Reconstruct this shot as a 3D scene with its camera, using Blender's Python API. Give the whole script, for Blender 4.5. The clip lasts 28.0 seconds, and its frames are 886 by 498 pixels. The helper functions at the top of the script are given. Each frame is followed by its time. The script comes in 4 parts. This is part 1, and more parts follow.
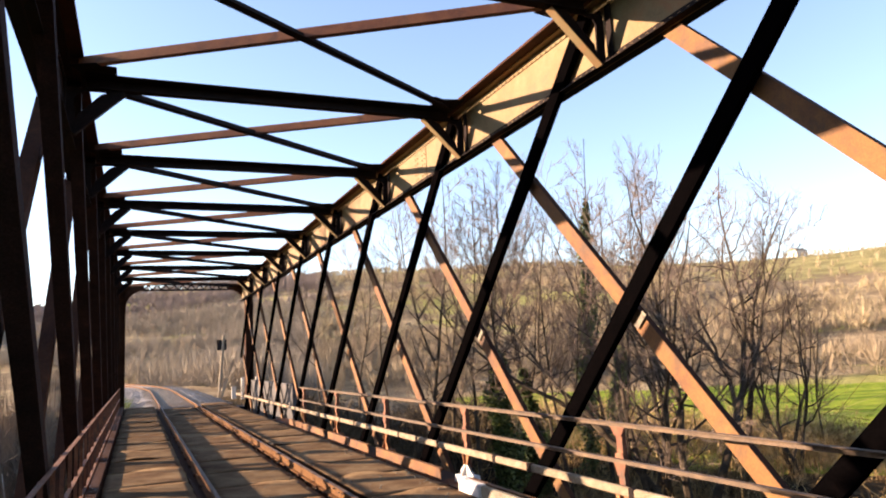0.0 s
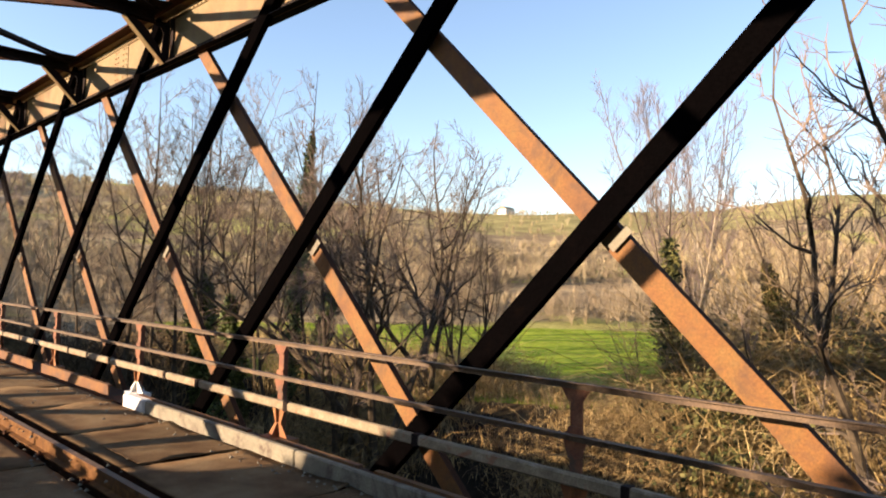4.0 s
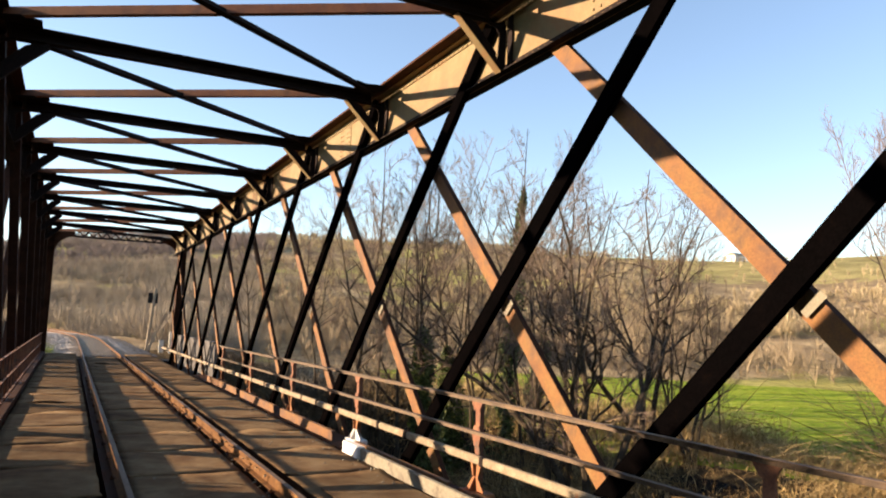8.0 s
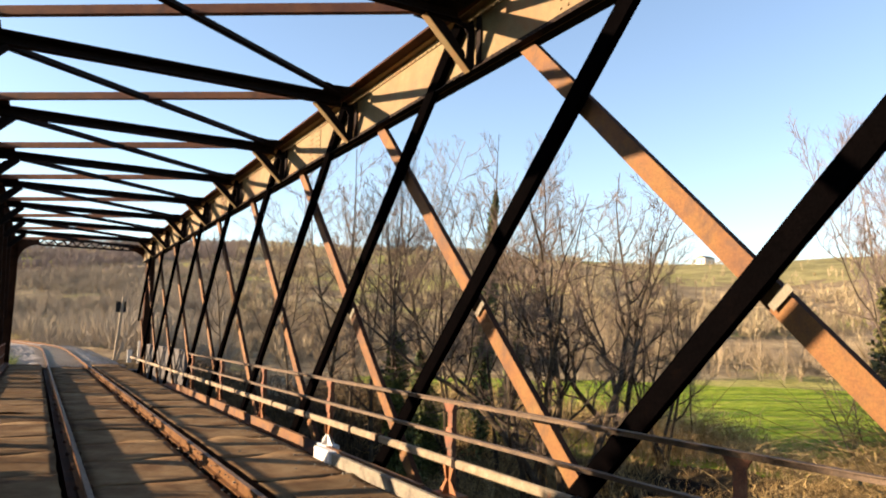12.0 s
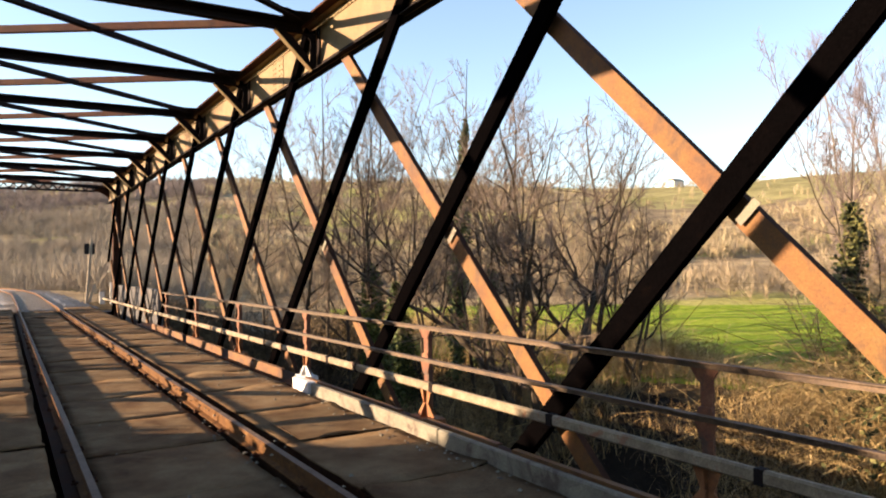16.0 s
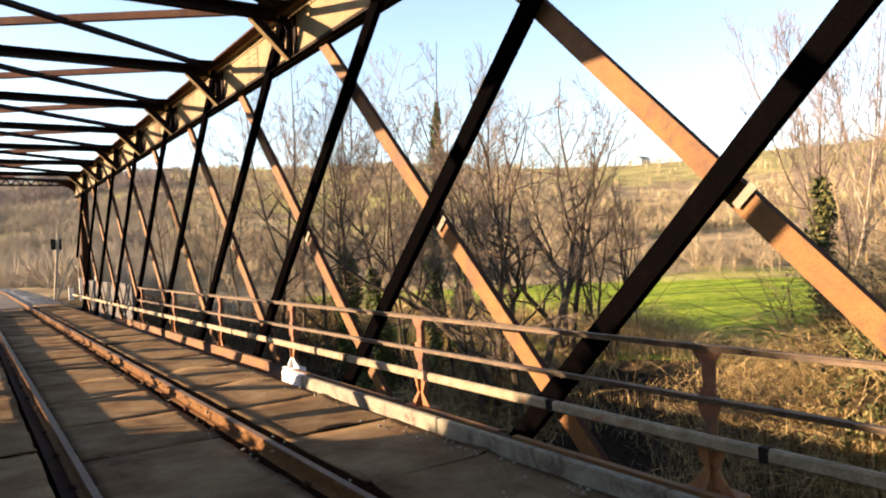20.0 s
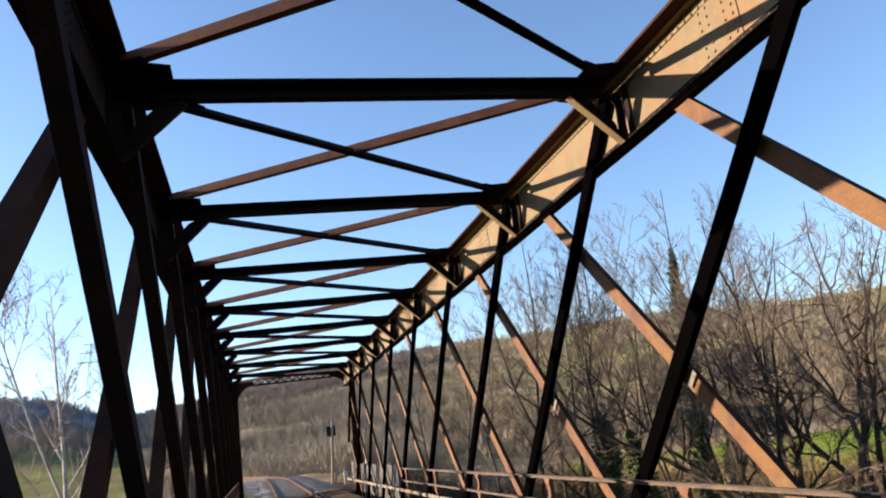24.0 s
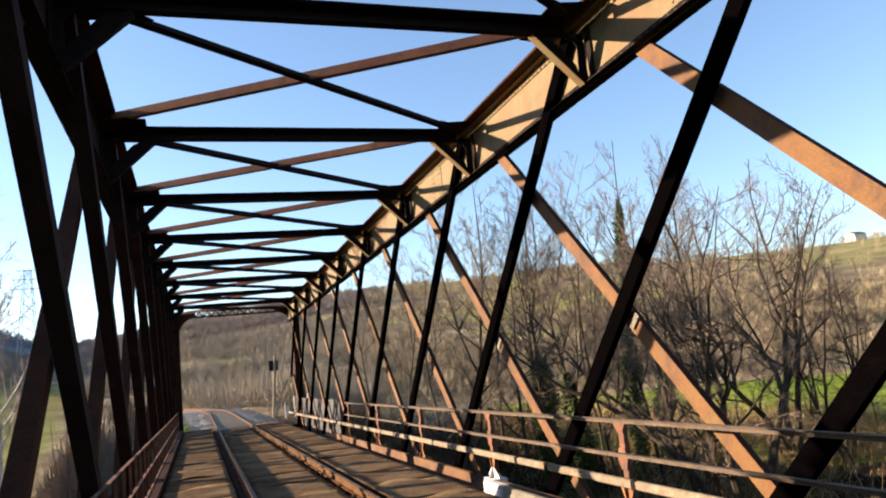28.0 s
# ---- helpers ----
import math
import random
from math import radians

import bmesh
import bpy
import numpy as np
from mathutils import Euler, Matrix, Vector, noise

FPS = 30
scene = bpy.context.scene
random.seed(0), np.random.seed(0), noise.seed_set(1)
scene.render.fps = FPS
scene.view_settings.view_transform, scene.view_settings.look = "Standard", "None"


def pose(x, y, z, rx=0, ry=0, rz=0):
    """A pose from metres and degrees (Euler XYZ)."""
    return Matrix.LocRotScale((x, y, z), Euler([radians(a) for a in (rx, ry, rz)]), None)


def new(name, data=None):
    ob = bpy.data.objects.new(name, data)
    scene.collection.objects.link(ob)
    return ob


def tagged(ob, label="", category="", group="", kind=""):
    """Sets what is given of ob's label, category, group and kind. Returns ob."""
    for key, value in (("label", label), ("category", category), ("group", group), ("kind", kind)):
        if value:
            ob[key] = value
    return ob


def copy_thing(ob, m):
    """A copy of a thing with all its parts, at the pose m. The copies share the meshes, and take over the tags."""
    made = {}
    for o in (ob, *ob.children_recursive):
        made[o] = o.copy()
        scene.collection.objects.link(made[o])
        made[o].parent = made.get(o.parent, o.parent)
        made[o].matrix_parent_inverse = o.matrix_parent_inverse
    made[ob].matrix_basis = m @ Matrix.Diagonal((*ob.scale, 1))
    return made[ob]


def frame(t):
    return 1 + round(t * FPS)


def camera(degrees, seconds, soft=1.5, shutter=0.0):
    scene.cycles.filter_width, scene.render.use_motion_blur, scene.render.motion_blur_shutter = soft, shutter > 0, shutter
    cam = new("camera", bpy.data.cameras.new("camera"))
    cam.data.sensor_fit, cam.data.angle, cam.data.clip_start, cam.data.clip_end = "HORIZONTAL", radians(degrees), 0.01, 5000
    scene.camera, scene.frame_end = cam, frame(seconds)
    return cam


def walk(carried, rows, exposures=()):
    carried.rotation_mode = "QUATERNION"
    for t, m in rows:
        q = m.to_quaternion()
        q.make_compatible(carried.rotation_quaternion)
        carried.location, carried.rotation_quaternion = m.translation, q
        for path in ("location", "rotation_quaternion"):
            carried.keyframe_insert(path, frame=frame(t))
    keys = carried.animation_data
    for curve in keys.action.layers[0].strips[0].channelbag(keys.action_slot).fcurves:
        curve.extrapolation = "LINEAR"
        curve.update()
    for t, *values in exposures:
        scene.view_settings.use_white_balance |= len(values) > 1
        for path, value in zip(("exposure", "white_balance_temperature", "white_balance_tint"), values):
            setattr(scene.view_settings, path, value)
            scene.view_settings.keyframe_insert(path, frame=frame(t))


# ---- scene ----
# Plan: the bridge runs along +y, the rail heads lie at z = 0, the track's middle at x = 0.
FOV = 63.06
cam = camera(FOV, 28.0, soft=2.0)
PATH = [
    (0.0, -1.733, 0.825, 1.69, -22.76, 8.214, 2.828), (0.5, -1.788, 0.815, 1.726, -23.474, 8.679, 0.649),
    (1.0, -1.788, 0.829, 1.727, -25.556, 8.032, 1.152), (1.5, -1.787, 0.821, 1.712, -28.257, 8.846, 2.354),
    (2.0, -1.803, 0.718, 1.632, -31.86, 7.234, 4.747), (2.5, -1.775, 0.542, 1.58, -38.389, 6.641, 0.279),
    (3.5, -1.58, 0.38, 1.58, -44.5, 3.4, -1.3),
    (4.5, -1.402, 0.261, 1.591, -43.083, 1.635, -1.651), (5.0, -1.373, 0.133, 1.633, -34.318, 0.856, -4.03),
    (5.5, -1.336, 0.108, 1.707, -28.343, -0.462, 1.047), (6.0, -1.342, 0.069, 1.716, -23.652, 5.575, 0.905),
    (6.5, -1.386, 0.017, 1.715, -23.817, 8.859, -0.883), (7.0, -1.387, 0.02, 1.713, -25.149, 9.396, -0.968),
    (7.5, -1.389, 0.003, 1.723, -25.52, 7.652, -2.015), (8.0, -1.403, -0.02, 1.689, -27.294, 6.187, -1.966),
    (8.5, -1.379, -0.014, 1.692, -29.255, 4.83, -1.441), (9.0, -1.384, -0.028, 1.683, -29.028, 4.463, -1.294),
    (9.5, -1.377, -0.006, 1.688, -27.506, 6.706, 0.218), (10.0, -1.354, 0.017, 1.666, -27.112, 8.052, -0.683),
    (10.5, -1.343, 0.015, 1.675, -26.811, 8.109, -0.89), (11.0, -1.348, 0.0, 1.657, -27.054, 7.257, -1.082),
    (11.5, -1.35, 0.008, 1.65, -28.27, 6.701, -0.56), (12.0, -1.345, 0.016, 1.638, -29.328, 6.709, -1.167),
    (12.5, -1.344, 0.002, 1.644, -31.529, 5.859, -2.335), (13.0, -1.325, 0.014, 1.634, -32.666, 4.861, -0.591),
    (13.5, -1.312, 0.011, 1.621, -32.846, 4.43, 0.638),
    (15.5, -1.302, 0.033, 1.614, -32.187, 1.698, 0.253), (16.0, -1.315, 0.038, 1.605, -31.357, 1.229, 0.917),
    (16.5, -1.322, 0.031, 1.622, -31.311, 0.955, 1.033), (17.0, -1.318, 0.014, 1.656, -29.714, 0.956, 2.391),
    (17.5, -1.342, 0.003, 1.615, -28.799, 0.57, 3.691), (18.0, -1.379, 0.038, 1.573, -25.778, 0.379, 2.353),
    (18.5, -1.425, 0.108, 1.594, -29.421, -0.253, 4.498), (19.0, -1.462, 0.171, 1.617, -31.667, -0.623, 5.517),
    (19.5, -1.466, 0.152, 1.634, -33.599, -0.283, 4.711), (20.0, -1.485, 0.155, 1.67, -33.664, -0.175, 2.683),
    (20.5, -1.486, 0.187, 1.704, -27.416, 4.363, 0.229), (21.0, -1.46, 0.128, 1.683, -20.459, 12.549, 2.678),
    (21.5, -1.475, 0.083, 1.71, -13.84, 17.878, 2.089),
    (22.0, -1.475, 0.08, 1.715, -12.4, 18.6, 4.0), (23.0, -1.465, 0.078, 1.725, -14.4, 16.5, 7.7),
    (23.5, -1.461, 0.076, 1.729, -14.646, 15.518, 8.288), (24.0, -1.457, 0.063, 1.727, -13.914, 14.373, 7.774),
    (24.5, -1.46, 0.071, 1.71, -13.636, 13.783, 7.093), (25.0, -1.481, 0.073, 1.704, -13.101, 13.796, 6.516),
    (25.5, -1.487, 0.079, 1.699, -13.252, 12.671, 5.941), (26.0, -1.489, 0.094, 1.692, -14.766, 11.67, 7.483),
    (26.5, -1.486, 0.112, 1.685, -16.034, 10.652, 7.249), (27.0, -1.493, 0.103, 1.681, -16.023, 10.226, 7.154),
    (27.5, -1.507, 0.109, 1.674, -15.247, 9.852, 6.193), (28.0, -1.501, 0.12, 1.661, -18.503, 9.27, 6.019),
]
EXPOSURES = [(0.0, 2.24, 6850, 25), (1.0, 2.04, 6650, 21.5), (2.5, 1.88, 6750, 20), (4.5, 1.92, 7050, 18.5), (6.0, 2.41, 7400, 20.5), (7.0, 1.92, 6950, 17), (8.0, 1.92, 7050, 17), (13.0, 1.98, 7100, 17), (15.5, 2.1, 7100, 19), (17.0, 2.15, 7150, 19.5),
             (20.0, 2.33, 7400, 19), (21.0, 2.08, 6800, 16.5), (23.5, 1.56, 5850, 15), (25.0, 1.70, 6100, 15), (28.0, 1.78, 6300, 15)]
walk(cam, [(t, pose(x, y, z, 90 + pitch, roll, yaw)) for t, x, y, z, yaw, pitch, roll in PATH], EXPOSURES)

# ---- light: a low winter sun ahead of the left flank, clear sky ----
SUN = Vector((-1.0, 0.51, 0.264)).normalized()
world = bpy.data.worlds.new("sky")
scene.world = world
world.use_nodes = True
wn = world.node_tree
sky = wn.nodes.new("ShaderNodeTexSky")
sky.sky_type, sky.sun_disc = "NISHITA", False
sky.sun_elevation = math.asin(SUN.z)
sky.sun_rotation = math.atan2(SUN.x, SUN.y) % (2 * math.pi)
sky.altitude, sky.air_density, sky.dust_density, sky.ozone_density = 200, 1.0, 0.4, 2.0
wn.links.new(sky.outputs[0], wn.nodes["Background"].inputs[0])
wn.nodes["Background"].inputs[1].default_value = 0.095
sun = new("sun", bpy.data.lights.new("sun", "SUN"))
sun.data.energy, sun.data.angle, sun.data.color = 5.0, radians(0.5), (1.0, 0.8, 0.57)
sun.matrix_world = Matrix.Translation((-30, 20, 20)) @ SUN.to_track_quat("Z", "Y").to_matrix().to_4x4()


# ---- materials ----
def ramp_node(nt, fac, stops):
    n = nt.nodes.new("ShaderNodeValToRGB")
    e = n.color_ramp.elements
    while len(e) < len(stops):
        e.new(0.5)
    for el, (pos, col) in zip(e, stops):
        el.position, el.color = pos, (*col, 1)
    nt.links.new(fac, n.inputs[0])
    return n.outputs[0]


def noise_node(nt, vec, scale, detail=6.0, rough=0.6, stretch=None, distortion=0.0):
    if stretch:
        m = nt.nodes.new("ShaderNodeMapping")
        m.inputs["Scale"].default_value = stretch
        nt.links.new(vec, m.inputs[0])
        vec = m.outputs[0]
    n = nt.nodes.new("ShaderNodeTexNoise")
    n.inputs["Scale"].default_value, n.inputs["Detail"].default_value = scale, detail
    n.inputs["Roughness"].default_value, n.inputs["Distortion"].default_value = rough, distortion
    nt.links.new(vec, n.inputs["Vector"])
    return n.outputs["Fac"]


def mix_node(nt, fac, a, b, mode="MIX"):
    n = nt.nodes.new("ShaderNodeMix")
    n.data_type, n.blend_type = "RGBA", mode
    for sock, v in ((n.inputs[0], fac), (n.inputs[6], a), (n.inputs[7], b)):
        if isinstance(v, (int, float)):
            sock.default_value = v
        elif isinstance(v, tuple):
            sock.default_value = (*v, 1)
        else:
            nt.links.new(v, sock)
    return n.outputs[2]


def surface(name, stops, scale=8.0, fine=90.0, rough=(0.65, 0.9), metal=0.0, bump=0.4, stains=None, stain_scale=1.5,
            stain_range=(0.5, 0.62), stretch=None, vary=0.0, spec=0.4, bump_dist=0.01, speck=1.0):
    """A worn surface: a colour ramp over coarse noise, fine grain, stains and relief."""
    m = bpy.data.materials.new(name)
    m.use_nodes = True
    nt = m.node_tree
    b = nt.nodes["Principled BSDF"]
    geo = nt.nodes.new("ShaderNodeNewGeometry").outputs["Position"]
    coarse = noise_node(nt, geo, scale, 8, 0.65, stretch)
    grain = noise_node(nt, geo, fine, 4, 0.6, stretch)
    col = ramp_node(nt, coarse, stops)
    g = ramp_node(nt, grain, [(0.3, (1 - 0.38 * speck,) * 3), (0.7, (1 + 0.25 * speck,) * 3)])
    col = mix_node(nt, 1.0, col, g, "MULTIPLY")
    if stains:
        sn = noise_node(nt, geo, stain_scale, 7, 0.7, None, 0.6)
        f = ramp_node(nt, sn, [(stain_range[0], (0, 0, 0)), (stain_range[1], (1, 1, 1))])
        col = mix_node(nt, f, col, stains)
    if vary:
        rnd = nt.nodes.new("ShaderNodeObjectInfo").outputs["Random"]
        v = ramp_node(nt, rnd, [(0.0, (1 - vary,) * 3), (1.0, (1 + vary,) * 3)])
        col = mix_node(nt, 1.0, col, v, "MULTIPLY")
    nt.links.new(col, b.inputs["Base Color"])
    r = nt.nodes.new("ShaderNodeMapRange")
    r.inputs[3].default_value, r.inputs[4].default_value = rough
    nt.links.new(coarse, r.inputs[0])
    nt.links.new(r.outputs[0], b.inputs["Roughness"])
    b.inputs["Metallic"].default_value = metal
    b.inputs["Specular IOR Level"].default_value = spec
    if bump:
        bp = nt.nodes.new("ShaderNodeBump")
        bp.inputs["Strength"].default_value, bp.inputs["Distance"].default_value = bump, bump_dist
        nt.links.new(mix_node(nt, 0.5, coarse, grain), bp.inputs["Height"])
        nt.links.new(bp.outputs[0], b.inputs["Normal"])
    return m


RUST = surface("rusty_steel", [(0.25, (0.04, 0.015, 0.005)), (0.42, (0.105, 0.04, 0.009)), (0.52, (0.145, 0.059, 0.012)), (0.62, (0.15, 0.07, 0.016)), (0.76, (0.17, 0.105, 0.034))], 2.2, 70,
               stains=(0.062, 0.032, 0.016), stain_scale=3.5, stain_range=(0.5, 0.7), speck=0.75, bump=0.3)
RED_RUST = surface("red_rust", [(0.25, (0.07, 0.021, 0.011)), (0.45, (0.15, 0.048, 0.02)), (0.6, (0.2, 0.072, 0.027)), (0.78, (0.22, 0.11, 0.045))], 2.0, 60, stains=(0.08, 0.035, 0.02), stain_scale=2.5, stain_range=(0.55, 0.72), speck=0.5)
# Near-black steel for overhead struts, brackets and the chords' lower angles.
DARK = surface("dark_steel", [(0.3, (0.011, 0.0085, 0.008)), (0.6, (0.018, 0.012, 0.0105)), (0.85, (0.04, 0.02, 0.014))], 4, 60, spec=0.06)
# Sunk far below black paint, so shade sits in the struts' colour.
SHADE_BLACK = surface("black_paint_with_shade", [(0.3, (0.0011, 0.001, 0.0011)), (0.6, (0.0015, 0.0012, 0.0013)), (0.75, (0.0028, 0.0019, 0.0016))], 4, 60, spec=0.0, rough=(0.85, 1.0), bump=0.2)
# Dark copy of the truss steel, with the backlit side's shade in its colour.
SHADE_STEEL = surface("shaded_red_steel", [(0.3, (0.019, 0.0125, 0.011)), (0.6, (0.034, 0.019, 0.0155)), (0.8, (0.066, 0.031, 0.022))], 3, 60, spec=0.05)
WEB = surface("weathered_cream_paint", [(0.25, (0.115, 0.07, 0.027)), (0.5, (0.164, 0.112, 0.045)), (0.7, (0.186, 0.14, 0.066))], 3, 50,
              stains=(0.19, 0.085, 0.028), stain_scale=1.6, stain_range=(0.5, 0.7), bump=0.2, speck=0.5)
# Dark red oxide; also stands in for shade on tie flanges and backlit ties.
PLATE = surface("dark_oxide_and_shade", [(0.3, (0.028, 0.0115, 0.0062)), (0.6, (0.056, 0.0222, 0.0108)), (0.8, (0.096, 0.038, 0.016))], 4, 60, spec=0.08)
RAILING = surface("rust_red_railing", [(0.25, (0.075, 0.024, 0.0115)), (0.5, (0.155, 0.055, 0.024)), (0.75, (0.23, 0.108, 0.05))], 9, 90, stains=(0.0574, 0.0369, 0.0246), stain_scale=3.5, stain_range=(0.52, 0.66))
# Brighter copy of the railing rust: sunlight on the post feet as colour.
LIT_RUST = surface("sunlit_orange_rust", [(0.25, (0.11, 0.035, 0.013)), (0.5, (0.22, 0.082, 0.026)), (0.75, (0.29, 0.13, 0.05))], 8, 80, stains=(0.09, 0.04, 0.02), stain_scale=4, stain_range=(0.56, 0.68), speck=0.6)
# Darker than the posts' rust: the rails' shade is mixed into this brown.
RAIL_BAR = surface("shaded_rail_steel", [(0.25, (0.04, 0.0256, 0.016)), (0.5, (0.092, 0.06, 0.036)), (0.75, (0.16, 0.104, 0.06))], 6, 90)
CREAM = surface("flaking_cream_paint", [(0.3, (0.12, 0.088, 0.05)), (0.55, (0.215, 0.168, 0.105)), (0.75, (0.285, 0.242, 0.172))], 7, 80,
                stains=(0.2, 0.09, 0.045), stain_scale=4.5, stain_range=(0.57, 0.64))
WHITE = surface("white_paint", [(0.3, (0.504, 0.487, 0.455)), (0.7, (0.65, 0.642, 0.617))], 6, 60, stains=(0.299, 0.171, 0.103), stain_scale=6, stain_range=(0.64, 0.72))
KERB = surface("grey_kerb_paint", [(0.3, (0.128, 0.112, 0.0788)), (0.6, (0.188, 0.169, 0.12)), (0.8, (0.232, 0.21, 0.158))], 5, 90, stains=(0.075, 0.0525, 0.0375), stain_scale=3)
DECK = surface("rusty_deck_plate", [(0.2, (0.05, 0.028, 0.017)), (0.42, (0.12, 0.074, 0.04)), (0.6, (0.175, 0.12, 0.067)), (0.8, (0.24, 0.178, 0.105))], 1.6, 120,
               stains=(0.055, 0.03, 0.018), stain_scale=0.9, stain_range=(0.52, 0.72), vary=0.22, bump=0.5, spec=0.02, rough=(0.9, 1.0))
RAIL_SIDE = surface("rusted_rail", [(0.25, (0.051, 0.0221, 0.0102)), (0.55, (0.11, 0.05, 0.016)), (0.8, (0.212, 0.119, 0.0425))], 12, 120, spec=0.1)
RAIL_TOP = surface("worn_rail_head", [(0.3, (0.085, 0.0553, 0.0382)), (0.7, (0.17, 0.119, 0.085))], 10, 120, rough=(0.55, 0.75), spec=0.15)
SHEET = surface("grey_sheet_steel", [(0.3, (0.06, 0.056, 0.054)), (0.7, (0.11, 0.104, 0.1))], 3, 60, spec=0.1)
CONCRETE = surface("grey_concrete", [(0.3, (0.014, 0.013, 0.013)), (0.7, (0.028, 0.026, 0.026))], 3, 60, spec=0.1)
WOOD = surface("weathered_wood", [(0.3, (0.2, 0.15, 0.1)), (0.7, (0.38, 0.32, 0.24))], 12, 60, stretch=(1, 1, 0.15), spec=0.05)
BALLAST = surface("ballast", [(0.3, (0.17, 0.145, 0.12)), (0.5, (0.34, 0.3, 0.255)), (0.7, (0.5, 0.45, 0.39))], 5, 30, bump=1.0, bump_dist=0.04, spec=0.04)


# ---- mesh helpers ----
def part(name, bm, mat, parent=None, label=""):
    me = bpy.data.meshes.new(name)
    if parent is not None:
        o = parent.matrix_basis.translation.copy()
        if parent.parent is not None:
            o += parent.parent.matrix_basis.translation
        bmesh.ops.translate(bm, verts=bm.verts, vec=-o)
    bm.normal_update()
    bm.to_mesh(me)
    bm.free()
    me.materials.append(mat)
    ob = new(name, me)
    ob.parent = parent
    return tagged(ob, label)


def thing(name, at, label, category, group="", kind=""):
    ob = new(name)
    ob.matrix_basis = Matrix.Translation(at)
    return tagged(ob, label, category, group, kind)


def box(bm, a, b, bevel=0.0):
    """An upright box from corner a to corner b."""
    lo, hi = [min(p, q) for p, q in zip(a, b)], [max(p, q) for p, q in zip(a, b)]
    m = Matrix.Translation([(p + q) / 2 for p, q in zip(lo, hi)]) @ Matrix.Diagonal([q - p for p, q in zip(lo, hi)] + [1])
    r = bmesh.ops.create_cube(bm, size=1.0, matrix=m)
    if bevel:
        es = list({e for v in r["verts"] for e in v.link_edges})
        bmesh.ops.bevel(bm, geom=es, offset=bevel, segments=1, affect="EDGES")
    return bm


def bar(bm, p, q, side, wide, thick, off=(0, 0)):
    """A bar from p to q. side: the way of its width; off: shift along side and along its thickness."""
    p, q = Vector(p), Vector(q)
    d = (q - p).normalized()
    s = Vector(side)
    s = (s - d * s.dot(d)).normalized()
    n = d.cross(s)
    vs = []
    for e in (p, q):
        for a, b in ((-1, -1), (1, -1), (1, 1), (-1, 1)):
            vs.append(bm.verts.new(e + s * (off[0] + a * wide / 2) + n * (off[1] + b * thick / 2)))
    for f in ((3, 2, 1, 0), (4, 5, 6, 7), (0, 1, 5, 4), (1, 2, 6, 5), (2, 3, 7, 6), (3, 0, 4, 7)):
        bm.faces.new([vs[i] for i in f])
    return bm


def prism(bm, p, q, side, outline):
    """A rolled section from p to q; outline: (along side, along the other way) round the section."""
    p, q = Vector(p), Vector(q)
    d = (q - p).normalized()
    s = Vector(side)
    s = (s - d * s.dot(d)).normalized()
    n = d.cross(s)
    a, b = [[bm.verts.new(e + s * u + n * w) for u, w in outline] for e in (p, q)]
    m = len(outline)
    bm.faces.new(a)
    bm.faces.new(b[::-1])
    for i in range(m):
        bm.faces.new((a[i], b[i], b[(i + 1) % m], a[(i + 1) % m]))
    bmesh.ops.recalc_face_normals(bm, faces=bm.faces)
    return bm


def channel(wide, deep, t, way):
    """The outline of a channel: its back on the line, its flanges pointing along way (1 or -1)."""
    h = wide / 2
    return [(-h, 0), (h, 0), (h, way * deep), (h - t, way * deep), (h - t, way * t), (-h + t, way * t), (-h + t, way * deep), (-h, way * deep)]


def angle_iron(tall, wide, t, way):
    h = tall / 2
    return [(h, 0), (h, way * t), (-h + t, way * t), (-h + t, way * wide), (-h, way * wide), (-h, 0)]


def slab(bm, pts, axis, half):
    """A flat plate with the outline pts (in 3D), thickened along axis."""
    ax = Vector(axis) * half
    a = [bm.verts.new(Vector(p) - ax) for p in pts]
    b = [bm.verts.new(Vector(p) + ax) for p in pts]
    n = len(pts)
    bm.faces.new(a)
    bm.faces.new(b[::-1])
    for i in range(n):
        bm.faces.new((a[i], b[i], b[(i + 1) % n], a[(i + 1) % n]))
    return bm


def rivet(bm, at, normal, r=0.016):
    n = Vector(normal)
    s = n.orthogonal().normalized()
    t = n.cross(s)
    at = Vector(at)
    base = [bm.verts.new(at + (s * math.cos(i * math.pi / 3) + t * math.sin(i * math.pi / 3)) * r) for i in range(6)]
    top = [bm.verts.new(at + n * r * 0.7 + (s * math.cos(i * math.pi / 3) + t * math.sin(i * math.pi / 3)) * r * 0.5) for i in range(6)]
    bm.faces.new(top)
    for i in range(6):
        bm.faces.new((base[i], base[(i + 1) % 6], top[(i + 1) % 6], top[i]))


def pipe(bm, pts, radii, sides=6):
    """A tapering tube through pts."""
    rings = []
    for i, p in enumerate(pts):
        p = Vector(p)
        d = (Vector(pts[min(i + 1, len(pts) - 1)]) - Vector(pts[max(i - 1, 0)])).normalized()
        s = d.orthogonal().normalized()
        t = d.cross(s)
        rings.append([bm.verts.new(p + (s * math.cos(2 * math.pi * k / sides) + t * math.sin(2 * math.pi * k / sides)) * radii[i]) for k in range(sides)])
    for a, b in zip(rings, rings[1:]):
        for k in range(sides):
            bm.faces.new((a[k], a[(k + 1) % sides], b[(k + 1) % sides], b[k]))
    bm.faces.new(rings[0][::-1])
    bm.faces.new(rings[-1])
    return bm


# ---- the plan of the bridge ----
PANEL, NODE0 = 3.63, 6.80             # panel length and the y of node 0
XR, XL = 2.83, -2.6                  # planes of the two trusses
NODES = range(-4, 9)
Y0, Y1 = NODE0 + PANEL * -4, NODE0 + PANEL * 8
TOP, SLOPE = 5.5, 0.963               # where the diagonals' lines meet, and their slope
